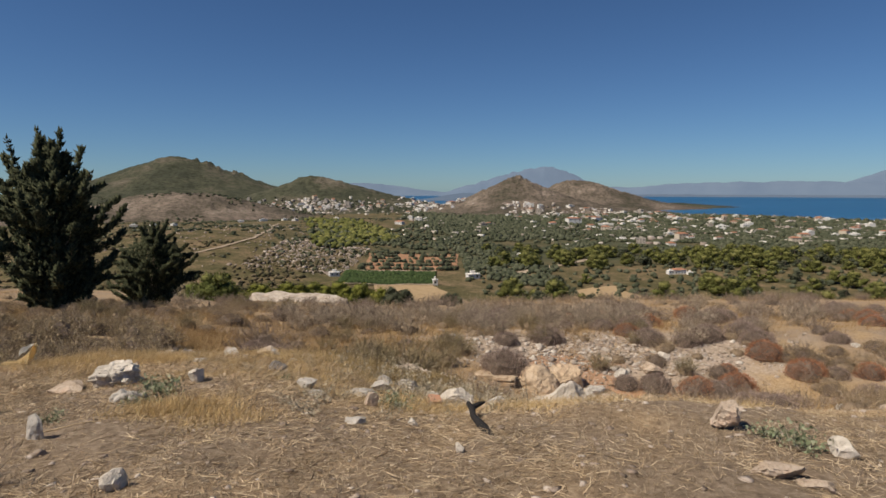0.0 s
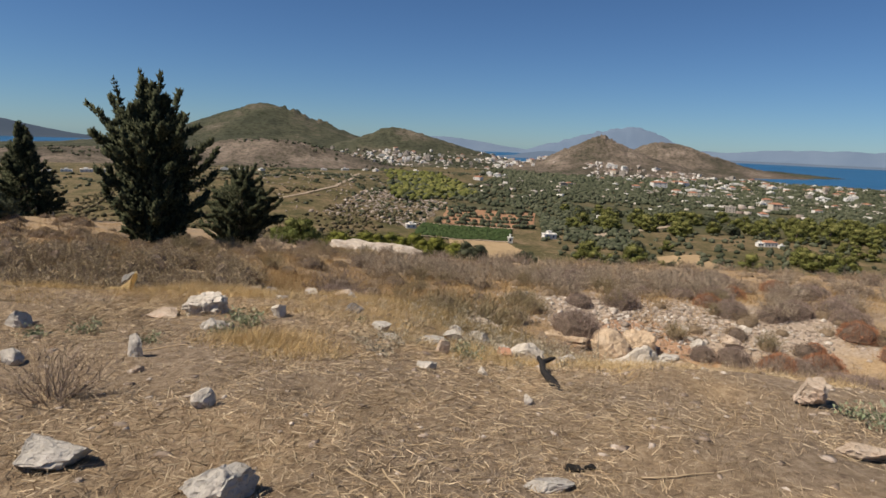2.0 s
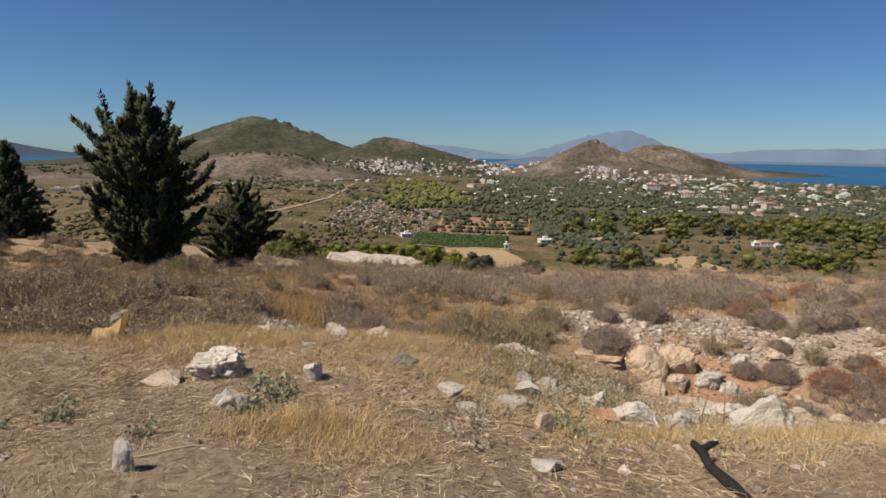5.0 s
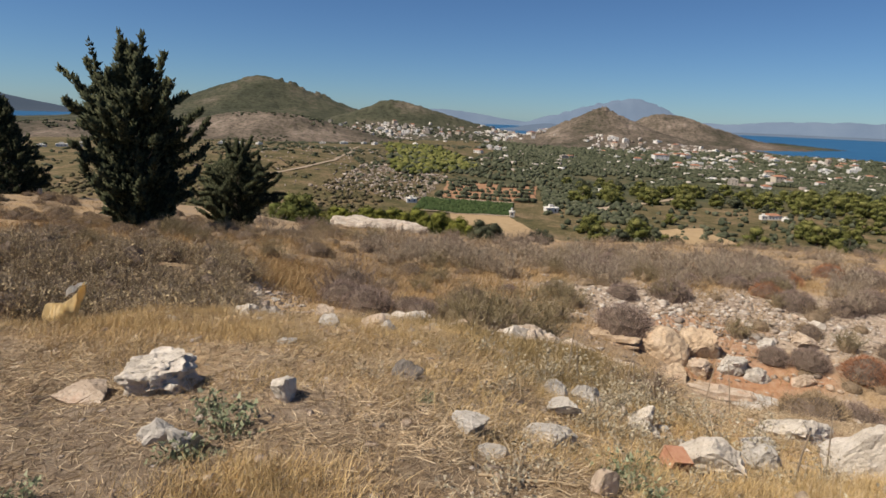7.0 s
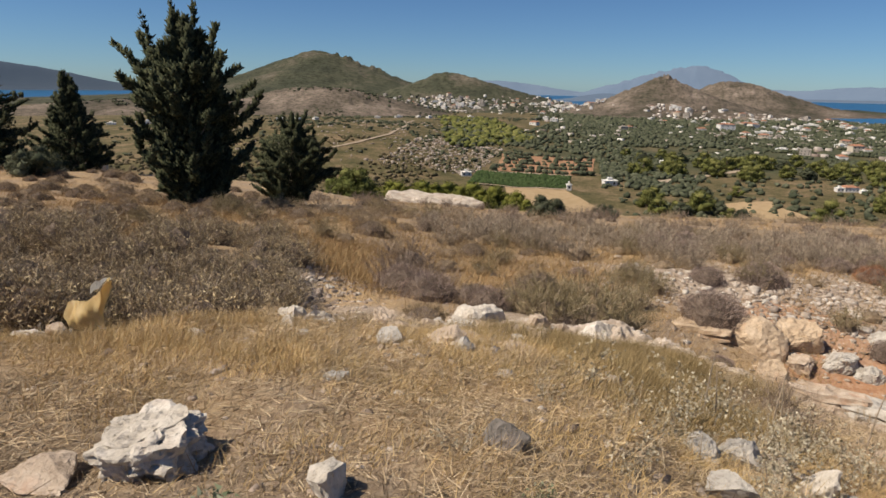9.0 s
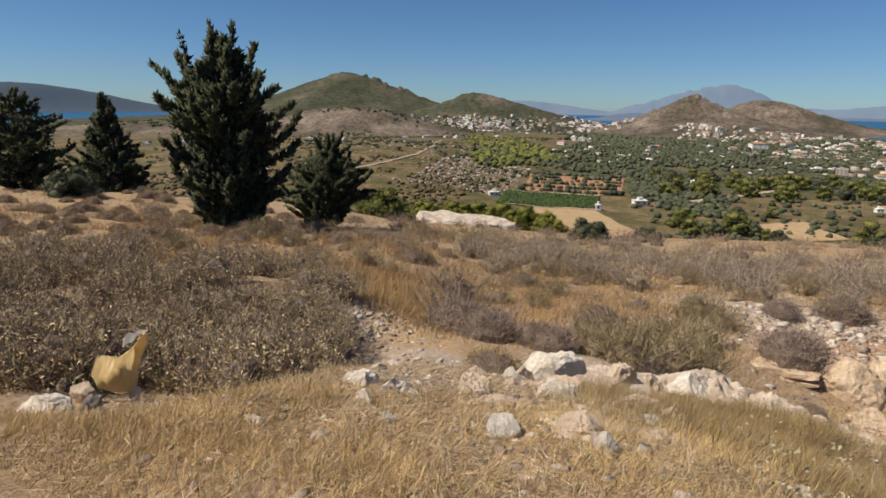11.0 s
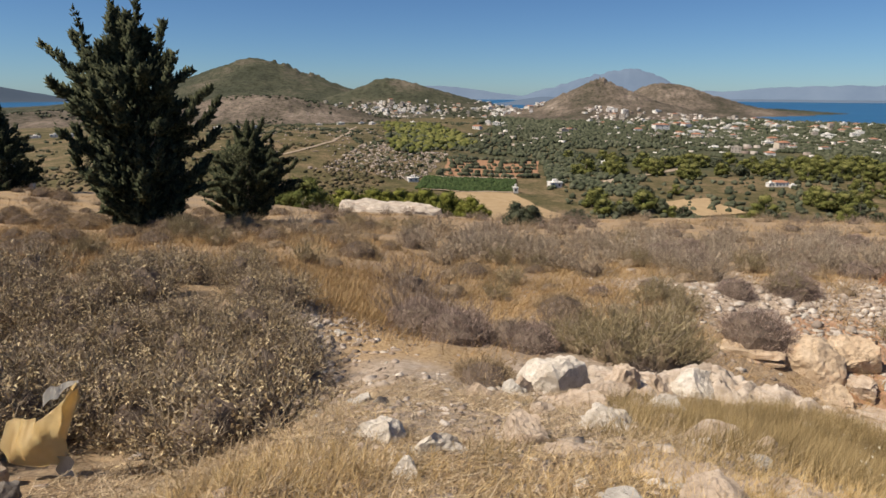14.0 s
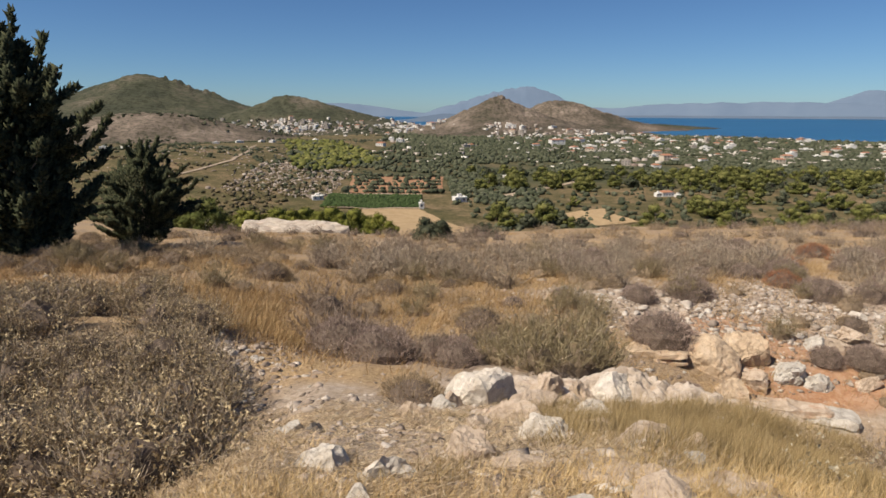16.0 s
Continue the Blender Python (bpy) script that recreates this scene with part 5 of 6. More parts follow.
def ribbon(name, label, points, width, mat, lift=0.45):
    pts = np.array([np.array(p, float) * (1 - k / 12) + np.array(q, float) * (k / 12) for p, q in zip(points, points[1:]) for k in range(12)] + [points[-1]])
    d = np.gradient(pts, axis=0)
    n = np.stack([-d[:, 1], d[:, 0]], -1) / np.linalg.norm(d, axis=1)[:, None]
    l, r = pts + n * width / 2, pts - n * width / 2
    v = np.concatenate([np.column_stack([s, ground(s[:, 0], s[:, 1]) + lift]) for s in (l, r)])
    m = len(pts)
    f = [(k, k + 1, m + k + 1, m + k) for k in range(m - 1)]
    return tagged(part(name, mesh_np(name, v, f, True), mat), label, "track", kind="structure")


ribbon("track", "pale dirt track winding up the rocky rise", [(-150, 350), (-138, 379), (-131, 427), (-140, 500), (-165, 603), (-172, 650)], 2.4, TRACK[0])
ribbon("track", "pale dirt road between the groves", [(36, 362), (56, 385), (70, 401), (110, 450)], 6.0, TRACK[0])
ribbon("track", "pale wall-like edge of the green field", [(-58, 352), (-4, 373)], 2.4, TRACK[0], 0.7)
ribbon("track", "pale edge between the fields", [(-52, 318), (-5, 328)], 2.0, TRACK[0], 0.7)

# ---- groves and woods ----
OLIVE_VINE = varied("vine_foliage", (0.035, 0.06, 0.02), (0.05, 0.08, 0.028), (0.07, 0.1, 0.035), scale=0.5)
rv = np.random.default_rng(77)


def grove(name, label, xy, low, high, mat, tall=0.8, rough=0.38, on_hills=False, fine=1):
    n = len(xy)
    s = rv.uniform(low, high, n)
    z = np.array([land(*p) for p in xy]) if on_hills else ground(xy[:, 0], xy[:, 1])
    v, f = clumps(n, np.column_stack([xy, z + s * tall * 0.55]), np.column_stack([s, s, s * tall]), rv, rough, fine)
    return stuff(name, label, "trees", v, f, mat)


def boxed(n, x0, x1, y0, y1):
    return np.stack([rv.uniform(x0, x1, n), rv.uniform(y0, y1, n)], -1)


xy = boxed(17000, -70, 620, 440, 960)
xy = xy[(fbm(xy[:, 0] / 60, xy[:, 1] / 60, 3, 51) > 0.34) & (xy[:, 0] > -70 + 0.12 * (xy[:, 1] - 440)) & ((xy[:, 1] > 480) | (xy[:, 0] > 12))]
grove("olive_grove", "grey-green olive groves across the valley", xy[(xy[:, 1] > 500) | (xy[:, 0] < 60)], 1.3, 2.5, OLIVE, 0.8)
xy = boxed(1000, 14, 70, 330, 500)
grove("near_olives", "grey-green olive trees beside the bare field", xy[fbm(xy[:, 0] / 25, xy[:, 1] / 25, 3, 58) > 0.42], 1.2, 2.4, OLIVE)
xy = boxed(7000, -60, 800, 860, 1400)
grove("town_trees", "dark green garden trees between the houses", xy[fbm(xy[:, 0] / 50, xy[:, 1] / 50, 3, 52) > 0.38], 2.2, 4.4, OLIVE)
xy = boxed(2600, -170, -25, 430, 720)
edge = -33 - 0.42 * (xy[:, 1] - 560) * (xy[:, 1] > 560) - 0.32 * (560 - xy[:, 1]) * (xy[:, 1] < 560)
xy = xy[(xy[:, 0] < edge) & (xy[:, 0] > -100 - 0.24 * (xy[:, 1] - 470)) & (fbm(xy[:, 0] / 30, xy[:, 1] / 30, 3, 53) > 0.36)]
grove("pine_wood", "yellow-green pine wood on the low rise", xy[len(xy) // 3:], 1.4, 3.4, PINE, 0.8, 0.45)
grove("pine_scrub", "dark green scrub between the pines on the rise", xy[:len(xy) // 3], 1.2, 2.8, OLIVE, 0.8, 0.45)
xy = boxed(5200, -420, -40, 300, 900)
xy = xy[(fbm(xy[:, 0] / 45, xy[:, 1] / 45, 4, 54) > 0.5) & (fbm(xy[:, 0] / 9, xy[:, 1] / 9, 2, 59) > 0.45)]
grove("hillside_scrub", "scattered green scrub on the rocky rise", xy, 0.7, 2.0, OLIVE, 0.6, 0.45)
xy = boxed(2400, -900, -60, 900, 1500)
grove("far_scrub", "dark scrub and trees on the far slopes", xy[fbm(xy[:, 0] / 90, xy[:, 1] / 90, 4, 55) > 0.5], 1.4, 3.4, OLIVE, 0.6, on_hills=True)
xy = boxed(5200, -260, -20, 130, 420)
xy = xy[fbm(xy[:, 0] / 30, xy[:, 1] / 30, 4, 56) > 0.47]
xy = xy[~((xy[:, 0] > -62) & (xy[:, 1] > 258))]
grove("slope_scrub", "low brown-green scrub on the falling slope", xy, 0.5, 1.7, varied("slope_scrub_leaf", (0.06, 0.06, 0.03), (0.12, 0.10, 0.055), (0.2, 0.16, 0.1), scale=0.5), 0.7)
xy = boxed(900, 20, 330, 240, 420)
grove("valley_scrub", "low green scrub among the pines", xy, 0.8, 2.2, OLIVE, 0.8)
row, along = rv.integers(0, 10, 2200), rv.uniform(0, 1, 2200)
xy = np.column_stack([-55 + 50 * along, 319 + 3.4 * row + 11 * along + 0.6 * row * along])
grove("vineyard", "dense green vine rows in the valley field", xy, 0.8, 1.3, OLIVE_VINE, 0.9)
row, along = rv.integers(0, 6, 190), rv.uniform(0, 1, 190)
xy = np.column_stack([-50 + 58 * along, 364 + 13 * row + (18 + 4 * row) * along])
grove("orchard", "rows of small round trees on red soil", xy, 1.5, 2.4, OLIVE)
xy = np.vstack([boxed(900, -112, -54, 338, 455), boxed(300, -200, -80, 330, 620)])
v, f = clumps(len(xy), np.column_stack([xy, ground(xy[:, 0], xy[:, 1]) + 0.3]), (0.3 + 1.7 * rv.uniform(0, 1, (len(xy), 3)) ** 2) * [1, 1, 0.5], rv, 0.5, 0)
stuff("hillside_rocks", "pale broken rocks on the hillside", "rocks", v, f, varied("hillside_stone", (0.26, 0.21, 0.17), (0.38, 0.32, 0.27), (0.52, 0.46, 0.4)))

q = random.Random(12)
spots = []
while len(spots) < 270:
    x, y = q.uniform(28, 330), q.uniform(262, 500)
    thick = 0.25 + 0.75 * (vnoise(x / 38, y / 38, 61) > 0.42) if y < 420 else 1.0
    if q.random() < thick and not (100 < x < 175 and 335 < y < 376) and not (62 < x < 98 and 286 < y < 330) and math.hypot(x - 143, y - 372) > 14 and math.hypot(x - 136, y - 352) > 9:
        spots.append((x, y, q.uniform(0.8, 1.55), q.uniform(0, 360)))
pine_a = crowned_tree("pine_tree", "spreading yellow-green pine in the valley", 81, 6.5, 8.5, PINE, 0.15, 15, "pine trees", 1600)
pine_b = crowned_tree("pine_tree", "rounded dark green pine in the valley", 82, 6.0, 7.5, OLIVE, 0.12, 14, "pine trees", 1600)
place_copies(pine_a, [(55, 299, 1.5, 0)] + spots[:200])
place_copies(pine_b, spots[200:])
far_cypress = cypress("small dark cypress tree by the town", 15, 10.0, 1.7, 24, 0.2, 0.08, 0.12)
place_copies(far_cypress, [(136, 690, 1, 0), (143, 696, 1.1, 40), (150, 700, 0.9, 80), (168, 702, 1.1, 20), (175, 700, 0.9, 60), (-34, 500, 0.8, 0)])

# ---- houses ----
WALL = [material(n, 0.85, 0.2) for n in ("white_plaster", "cream_plaster", "bare_concrete")]
for (m_, t_, b_), (lo, hi) in zip(WALL, (((0.66, 0.64, 0.60), (0.80, 0.78, 0.74)), ((0.50, 0.43, 0.34), (0.62, 0.55, 0.45)), ((0.34, 0.30, 0.26), (0.44, 0.40, 0.35)))):
    t_.links.new(ramp(t_, grain(t_, 0.3, 6, 0.6, world_place(t_)), (0.3, lo), (0.7, hi)), b_.inputs["Base Color"])
TILE = material("red_roof_tile", 0.9, 0.2)
TILE[1].links.new(ramp(TILE[1], grain(TILE[1], 0.8, 6, 0.7, world_place(TILE[1])), (0.3, (0.26, 0.12, 0.07)), (0.7, (0.42, 0.23, 0.15))), TILE[2].inputs["Base Color"])
DARK_GLASS = material("dark_window", 0.3, 0.5)
DARK_GLASS[2].inputs["Base Color"].default_value = (0.03, 0.035, 0.04, 1)


def block(x0, x1, y0, y1, z0, z1, bevel=0.0):
    bm = bmesh.new()
    bmesh.ops.create_cube(bm, size=1.0)
    for v in bm.verts:
        v.co = Vector(((x0 + x1) / 2 + v.co.x * (x1 - x0), (y0 + y1) / 2 + v.co.y * (y1 - y0), (z0 + z1) / 2 + v.co.z * (z1 - z0)))
    if bevel:
        bmesh.ops.bevel(bm, geom=bm.edges[:], offset=bevel, segments=1, affect="EDGES")
    return bm


def house(label, w, d, h, wall, tiled, windows=3, name="house"):
    root = thing(name, Matrix(), label, "house", "houses of the town")
    part("wall", block(-w / 2, w / 2, -d / 2, d / 2, -3.0, h, 0.05), wall, root)
    if tiled:
        bm = block(-w / 2 - 0.4, w / 2 + 0.4, -d / 2 - 0.4, d / 2 + 0.4, h + 0.004, h + 0.25)
        top = [v for v in bm.verts if v.co.z > h + 0.1]
        bmesh.ops.translate(bm, verts=top, vec=(0, 0, 1.4))
        for v in top:
            v.co.x, v.co.y = v.co.x * 0.45, v.co.y * 0.08
        part("roof", bm, TILE[0], root, "red tiled hipped roof")
    else:
        part("roof", block(-w / 2 - 0.3, w / 2 + 0.3, -d / 2 - 0.3, d / 2 + 0.3, h + 0.004, h + 0.3, 0.03), wall, root)
        part("parapet", block(-w * 0.2, w * 0.15, -d * 0.2, d * 0.2, h + 0.304, h + 2.0, 0.03), wall, root)
    for k in range(windows):
        x = -w / 2 + w * (k + 0.5) / windows
        for s in range(max(1, int(h // 3))):
            part("window", block(x - 0.55, x + 0.55, -d / 2 - 0.03, -d / 2 + 0.1, 0.9 + 3 * s, 2.3 + 3 * s), DARK_GLASS[0], root)
    return root


def on_land(root, spots):
    for n, (x, y, s, a) in enumerate(spots):
        m = pose(x, y, land(x, y), 0, 0, a) @ Matrix.Scale(s, 4)
        ob = root if n == 0 else copy_thing(root, Matrix())
        ob.matrix_basis = m


hut = house("small white hut at the corner of the field", 2.8, 2.6, 3.0, WALL[0][0], False, 1)
on_land(hut, [(-4.5, 329.5, 0.9, 10)])
shed = house("white farm shed among the groves", 8.0, 5.0, 3.0, WALL[0][0], False, 2)
on_land(shed, [(17, 354, 0.9, 20), (-60, 338, 0.7, 20), (60, 470, 0.8, 30)])
villa = house("white villa with a red roof among pines", 13.0, 9.0, 4.0, WALL[0][0], True, 4)
on_land(villa, [(142, 372, 0.6, 12)])
annex = house("low white annex beside the villa", 6.0, 5.0, 3.2, WALL[0][0], False, 2)
on_land(annex, [(136.5, 370, 0.6, 12), (147.5, 368, 0.5, 12), (318, 430, 1.3, 0), (326, 432, 1.2, 0)])


def town_spots(n, seed):
    g, out = random.Random(seed), []
    while len(out) < n:
        zone = g.random()
        if zone < 0.66:
            x, y = g.uniform(120, 760), g.uniform(620, 1330)
            keep = 0.12 + 0.88 * smooth(600, 1000, y + 0.35 * (x - 300))
        elif zone < 0.74:
            x, y, keep = g.gauss(-30, 55), g.gauss(1560, 90), 1.0
        elif zone < 0.86:
            x, y, keep = g.gauss(-290, 85), g.gauss(1430, 60), 1.0
        else:
            x, y, keep = g.uniform(-60, 420), g.uniform(560, 900), 0.5
        if (x - 477) * 0.783 + (y - 1325) * 0.622 > -30 or land(x, y) < -56.5 or land(x, y) > -22 or g.random() > keep:
            continue
        out.append((x, y, g.uniform(0.55, 0.95), g.choice((0, 12, 90, -20, 40)) + g.uniform(-6, 6)))
    return out


kinds = [("two-storey white house in the town", 10, 9, 6.4, 0, False), ("white flat-roofed house in the town", 12, 9, 3.6, 0, False), ("white house with a red tiled roof", 11, 9, 4.0, 0, True),
         ("cream house with a red tiled roof", 12, 10, 6.2, 1, True), ("long low white building in the town", 22, 9, 4.0, 0, False), ("grey concrete house in the town", 11, 10, 6.4, 2, False)]
for k, (label, w, d, h, tone, tiled) in enumerate(kinds):
    on_land(house(label, w, d, h, WALL[tone][0], tiled, 3), town_spots(44, 90 + k))
big_church = house("large white church-like building in the town", 20, 14, 10, WALL[0][0], True, 3)
on_land(big_church, [(190, 905, 1, 10), (250, 1010, 0.7, 30), (285, 640, 0.4, 10), (262, 655, 0.35, 0)])


def box_cloud(spots, g):
    vs, fs = [], []
    corners = np.array([(-1, -1, -2), (1, -1, -2), (1, 1, -2), (-1, 1, -2), (-1, -1, 1), (1, -1, 1), (1, 1, 1), (-1, 1, 1)], float)
    quads = np.array([(0, 3, 2, 1), (4, 5, 6, 7), (0, 1, 5, 4), (1, 2, 6, 5), (2, 3, 7, 6), (3, 0, 4, 7)])
    for n, (x, y, s, a) in enumerate(spots):
        c, sn = math.cos(math.radians(a)), math.sin(math.radians(a))
        v = corners * [g.uniform(2.0, 4.6), g.uniform(2.0, 3.8), g.uniform(1.5, 3.2)] * s
        vs.append(np.stack([v[:, 0] * c - v[:, 1] * sn + x, v[:, 0] * sn + v[:, 1] * c + y, v[:, 2] + land(x, y)], -1))
        fs.append(quads + 8 * n)
    return np.vstack(vs), np.vstack(fs)


v, f = box_cloud(town_spots(1500, 120), random.Random(8))
stuff("far_houses", "hundreds of small white houses of the seaside town", "houses", v, f, varied("town_wall", (0.24, 0.19, 0.16), (0.52, 0.47, 0.42), (0.78, 0.75, 0.70), scale=0.2))
far_white = [(-397 + 13 * k, 478 + 7 * k, 0.5 + 0.1 * (k % 3), 20 + 9 * k) for k in range(5)] + [(-235 + 21 * k, 720 + 17 * (k % 3), 0.5 + 0.12 * (k % 2), 15 + 20 * k) for k in range(6)] + [(-300 + 16 * k, 600 + 8 * k, 0.5, 15 + 30 * k) for k in range(3)]
on_land(house("low white farm building across the valley", 14, 7, 3.4, WALL[0][0], False, 3), far_white)
hut_stone = house("low grey stone hut on the dry shelf", 4.2, 3.0, 1.5, WALL[2][0], False, 1)
hut_stone.matrix_world = pose(-57, 66, at_ground(-57, 66), 0, 0, 35)


def pole(x, y, h):
    root = thing("utility_pole", pose(x, y, at_ground(x, y)), "thin grey wooden utility pole in the valley", "pole", "utility poles")
    v, f = tapered([(0, 0, -0.5), (0, 0, h * 0.5), (0, 0, h)], [0.17, 0.15, 0.12], 8)
    part("post", mesh_np("post", v, f, True), BARK, root)
    part("crossarm", block(-0.9, 0.9, -0.06, 0.06, h - 0.8, h - 0.65), BARK, root)


for x, y, h in ((205, 455, 10), (262, 432, 10), (-64, 345, 9), (330, 470, 10)):
    pole(x, y, h)

# ---- litter and small things ----
def plastic_bag():
    """A torn yellow bag blown into the brush, hanging open like a sling."""
    bm = bmesh.new()
    rows, cols = 14, 22
    grid = []
    for i in range(rows):
        u = i / (rows - 1)
        line = []
        for j in range(cols):
            w = j / (cols - 1)
            x = -0.30 + 0.60 * w + 0.05 * u * (1 - w)
            top = 0.36 + 0.02 * math.sin(6 * w) + 0.36 * max(0.0, w - 0.35) ** 1.25 / 0.58
            low = min(top - 0.05, 0.10 - 0.14 * math.sin(math.pi * min(1.0, w / 0.62)) + 0.62 * max(0.0, w - 0.52) ** 1.15 / 0.45)
            fold = 0.035 * math.sin(9 * w + 5 * u) + 0.022 * math.sin(23 * w - 6 * u) + 0.012 * math.sin(41 * w + 9 * u)
            y = -0.14 * math.sin(math.pi * u) * (1 - 0.5 * w) + fold
            line.append(bm.verts.new((x + 0.05 * u * math.sin(3 * w), y, top * (1 - u) + low * u)))
        grid.append(line)
    for i in range(rows - 1):
        for j in range(cols - 1):
            bm.faces.new((grid[i][j], grid[i][j + 1], grid[i + 1][j + 1], grid[i + 1][j])).smooth = True
    bmesh.ops.solidify(bm, geom=bm.faces[:], thickness=0.004)
    return bm


BAG = material("yellow_plastic", 0.5, 0.4)
BAG[1].links.new(ramp(BAG[1], grain(BAG[1], 7.0, 5, 0.6, object_place(BAG[1])), (0.3, (0.68, 0.52, 0.25)), (0.7, (0.84, 0.70, 0.42))), BAG[2].inputs["Base Color"])
BAG_WHITE = material("white_plastic", 0.5, 0.4)
BAG_WHITE[1].links.new(ramp(BAG_WHITE[1], grain(BAG_WHITE[1], 9.0, 5, 0.6, object_place(BAG_WHITE[1])), (0.3, (0.62, 0.6, 0.56)), (0.7, (0.8, 0.79, 0.76))), BAG_WHITE[2].inputs["Base Color"])
for m_, t_, b_ in (BAG, BAG_WHITE):
    thin = t_.nodes.new("ShaderNodeBsdfTranslucent")
    thin.inputs[0].default_value = (0.85, 0.72, 0.42, 1) if m_ is BAG[0] else (0.8, 0.79, 0.76, 1)
    both = t_.nodes.new("ShaderNodeMixShader")
    both.inputs[0].default_value = 0.4
    t_.links.new(b_.outputs[0], both.inputs[1])
    t_.links.new(thin.outputs[0], both.inputs[2])
    t_.links.new(both.outputs[0], t_.nodes["Material Output"].inputs[0])
bag = thing("plastic_bag", pose(-7.1, 10.35, at_ground(-7.1, 10.35) + 0.10, 4, 0, 4), "torn yellow plastic bag caught in the dry brush", "bag")
part("sack", plastic_bag(), BAG[0], bag)
strip = bmesh.new()
edge = []
for k in range(12):
    w = k / 11
    edge.append([strip.verts.new((-0.06 + 0.30 * w, 0.08 + 0.3 * dz + 0.02 * math.sin(8 * w), 0.44 + 0.22 * w + dz + 0.015 * math.sin(11 * w))) for dz in (0.0, 0.09 - 0.05 * w + 0.02 * math.sin(5 * w))])
for a, b in zip(edge, edge[1:]):
    strip.faces.new((a[0], b[0], b[1], a[1])).smooth = True
bmesh.ops.solidify(strip, geom=strip.faces[:], thickness=0.004)
part("rim", strip, BAG_WHITE[0], bag, "crumpled whitish rim")
tail = bmesh.new()
edge = []
for k in range(10):
    w = k / 9
    edge.append([tail.verts.new((0.10 + s * (0.05 + 0.02 * w) + 0.02 * math.sin(7 * w), -0.03, 0.10 - 0.18 * w)) for s in (-1, 1)])
for a, b in zip(edge, edge[1:]):
    tail.faces.new((a[0], b[0], b[1], a[1])).smooth = True
bmesh.ops.solidify(tail, geom=tail.faces[:], thickness=0.004)
part("torn_end", tail, BAG_WHITE[0], bag, "torn whitish hanging end")

CHAR = material("charred_wood", 0.8, 0.3)
CHAR[1].links.new(ramp(CHAR[1], grain(CHAR[1], 12.0, 7, 0.7, object_place(CHAR[1])), (0.3, (0.006, 0.006, 0.006)), (0.7, (0.03, 0.027, 0.025))), CHAR[2].inputs["Base Color"])
bumped(CHAR[1], CHAR[2], grain(CHAR[1], 20.0, 6, 0.7, object_place(CHAR[1])), 0.8, 0.02)
log = thing("charred_branch", pose(0.36, 5.2, at_ground(0.36, 5.2)), "black charred branch lying in the straw", "branch")
pts = [(-0.13, 0.44, 0.06), (-0.10, 0.36, 0.05), (-0.10, 0.2, 0.03), (-0.02, 0.0, 0.015), (0.03, -0.22, 0.01), (0.10, -0.46, 0.0)]
vs, fs = tapered(pts, [0.022, 0.034, 0.026, 0.034, 0.028, 0.012], 9)
vs = [p + Vector((noise.noise(p * 14), noise.noise(p * 14 + Vector((5, 0, 0))), noise.noise(p * 14 + Vector((0, 5, 0))))) * 0.016 for p in vs]
part("stem", mesh_np("stem", vs, fs), CHAR[0], log)
vs, fs = tapered([(-0.10, 0.36, 0.05), (-0.02, 0.42, 0.07), (0.02, 0.43, 0.08)], [0.026, 0.022, 0.010], 7)
part("stub", mesh_np("stub", vs, fs), CHAR[0], log)

lump = part("charred_lump", rock_mesh("charred_lump", 0.09, 0.07, 0.06, 77, 4, 3, 0.5), CHAR[0])
lump.matrix_world = pose(0.38, 3.55, at_ground(0.38, 3.55) + 0.015)
tagged(lump, "small black charred lump in the straw", "char")
lump = part("charred_lump", rock_mesh("charred_lump", 0.06, 0.05, 0.05, 78, 4, 3, 0.5), CHAR[0])
lump.matrix_world = pose(0.47, 3.57, at_ground(0.47, 3.57) + 0.012)
tagged(lump, "small black charred lump in the straw", "char")


def dead_stick(x, y, length, turn, rad, label="thin pale dry stick lying in the straw"):
    g = random.Random(int(x * 100) + int(y * 37))
    c, s = math.cos(math.radians(turn)), math.sin(math.radians(turn))
    pts = []
    for k in range(7):
        u = length * (k / 6 - 0.5)
        px, py = u * c + g.uniform(-1, 1) * 0.02 * length * abs(s), u * s + g.uniform(-1, 1) * 0.02 * length
        pts.append((px, py, at_ground(x + px, y + py) - at_ground(x, y) + rad * 0.7 + 0.006))
    v, f = tapered(pts, [rad * (1 - 0.08 * k) for k in range(7)], 6)
    ob = part("stick", mesh_np("stick", v, f, True), STRAW)
    ob.matrix_world = pose(x, y, at_ground(x, y))
    return tagged(ob, label, "stick", "dry sticks in the straw")


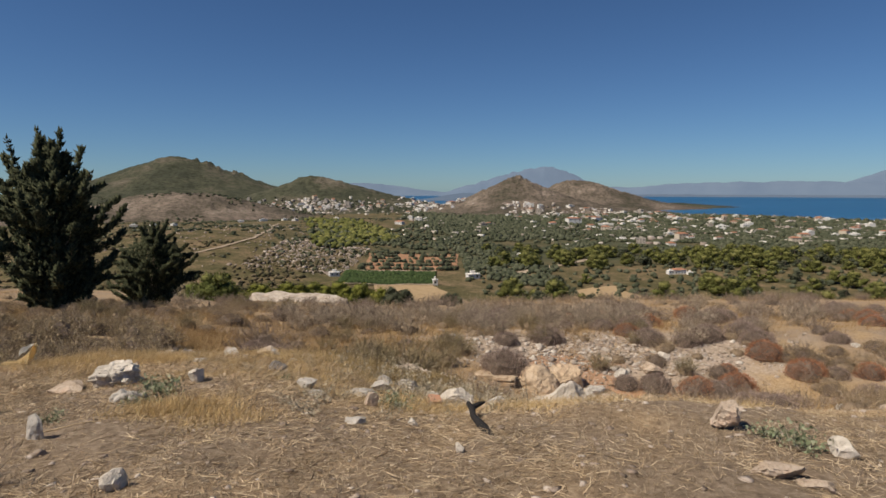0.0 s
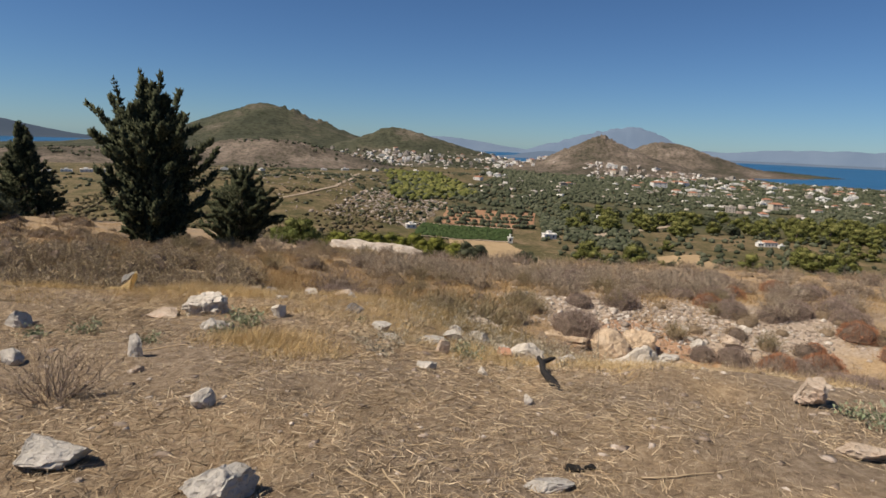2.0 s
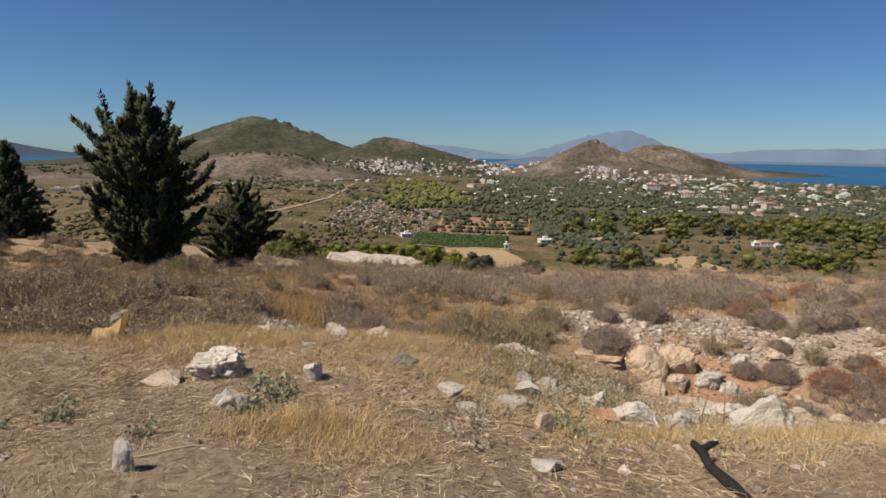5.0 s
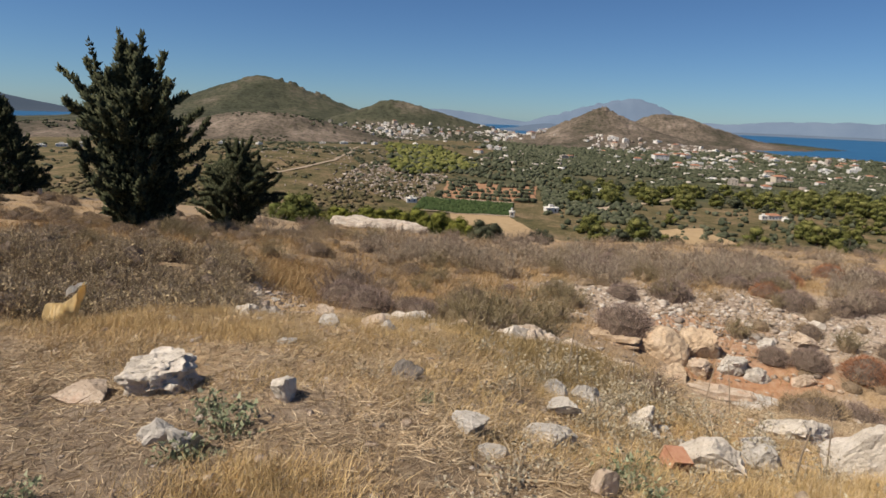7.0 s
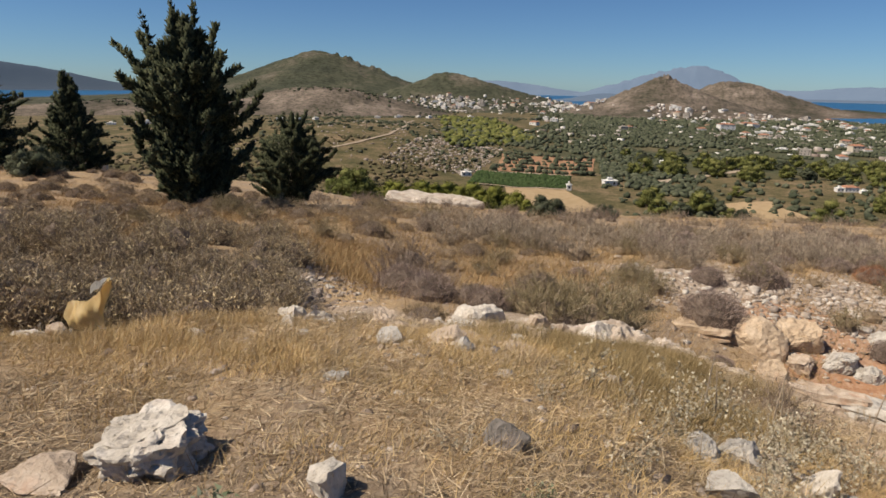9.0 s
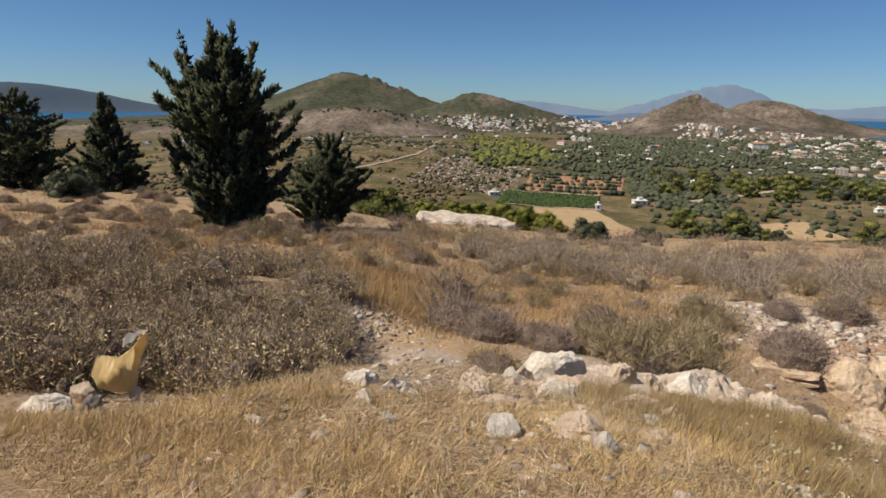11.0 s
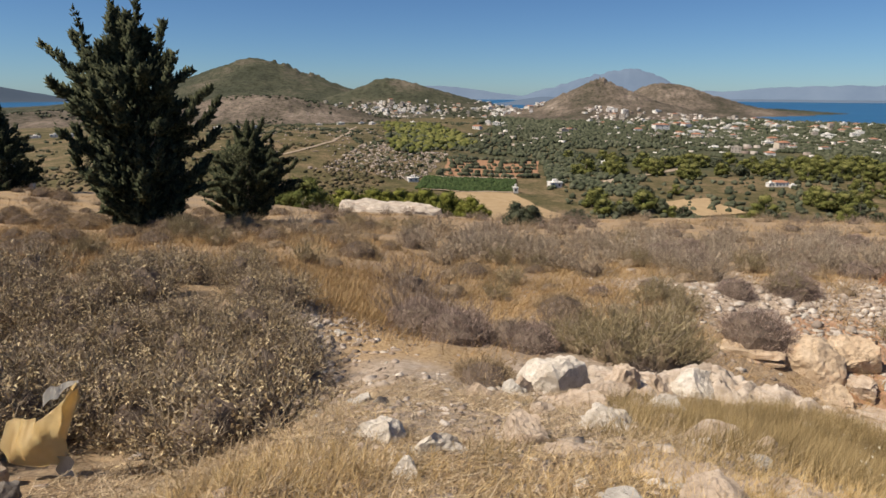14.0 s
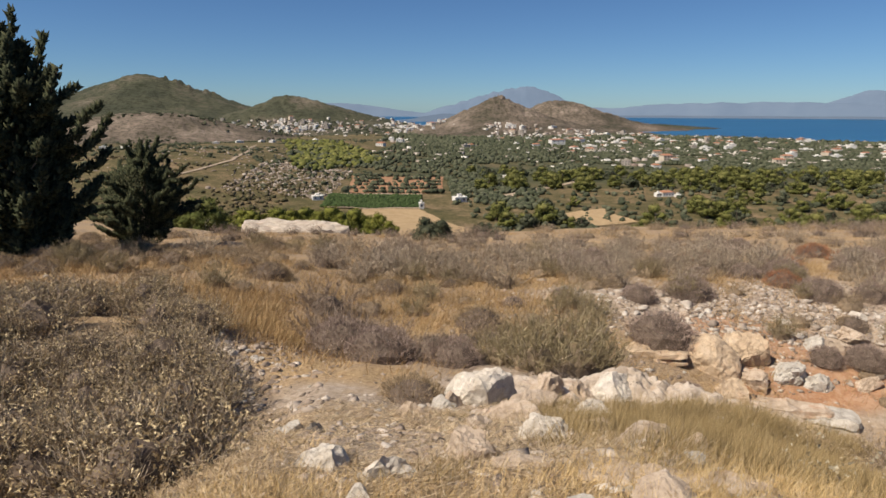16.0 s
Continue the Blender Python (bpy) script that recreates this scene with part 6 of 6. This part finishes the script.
for row in ((-0.52, 2.95, 0.62, -62, 0.006), (-0.72, 3.05, 0.3, -30, 0.006), (-0.78, 2.72, 0.5, -10, 0.005), (-3.0, 4.95, 0.5, 15, 0.006), (0.5, 2.95, 0.4, -5, 0.01), (0.95, 3.55, 0.45, 20, 0.007),
            (-0.55, 7.3, 0.6, -20, 0.009), (-1.1, 6.0, 0.5, 5, 0.009), (0.9, 8.0, 0.7, 10, 0.01), (-5.6, 11.2, 0.5, 30, 0.012), (-5.9, 12.0, 0.4, -20, 0.012), (-0.4, 3.4, 0.4, 40, 0.005), (1.2, 4.4, 0.4, -40, 0.005)):
    dead_stick(*row)


def stalk(x, y, h, lean):
    v, f = tapered([(0, 0, -0.03), (lean * 0.4, 0.01, h * 0.5), (lean, 0, h)], [0.008, 0.006, 0.003], 6)
    ob = part("dry_stalk", mesh_np("dry_stalk", v, f, True), TWIG)
    ob.matrix_world = pose(x, y, at_ground(x, y))
    tagged(ob, "thin upright dry stalk on the bank", "stalk", "dry stalks on the bank")


for row in ((-0.62, 9.25, 0.62, 0.03), (-0.5, 9.3, 0.5, -0.05), (0.1, 9.9, 0.7, 0.06), (0.22, 10.0, 0.6, -0.04), (1.2, 10.6, 0.8, 0.1), (1.45, 10.4, 0.7, -0.1), (0.75, 7.2, 0.4, 0.05), (1.0, 7.3, 0.5, -0.03)):
    stalk(*row)

BRICK = material("clay_brick", 0.9, 0.15)
BRICK[1].links.new(ramp(BRICK[1], grain(BRICK[1], 14.0, 6, 0.7, object_place(BRICK[1])), (0.3, (0.36, 0.17, 0.10)), (0.7, (0.52, 0.30, 0.20))), BRICK[2].inputs["Base Color"])
brick = bmesh.new()
for i in range(4):
    for horizontal in (True, False):
        t = -0.062 + i * 0.0413
        b = block(-0.068, 0.068, -0.08, 0.08, t - 0.006, t + 0.006) if horizontal else block(t - 0.006, t + 0.006, -0.078, 0.078, -0.068, 0.068)
        me = bpy.data.meshes.new("web")
        b.to_mesh(me)
        b.free()
        brick.from_mesh(me)
piece = part("hollow_brick", brick, BRICK[0])
piece.matrix_world = pose(-0.1, 7.0, at_ground(-0.1, 7.0) + 0.055, 12, 8, 15)
tagged(piece, "broken hollow clay brick on the stony bank", "brick")
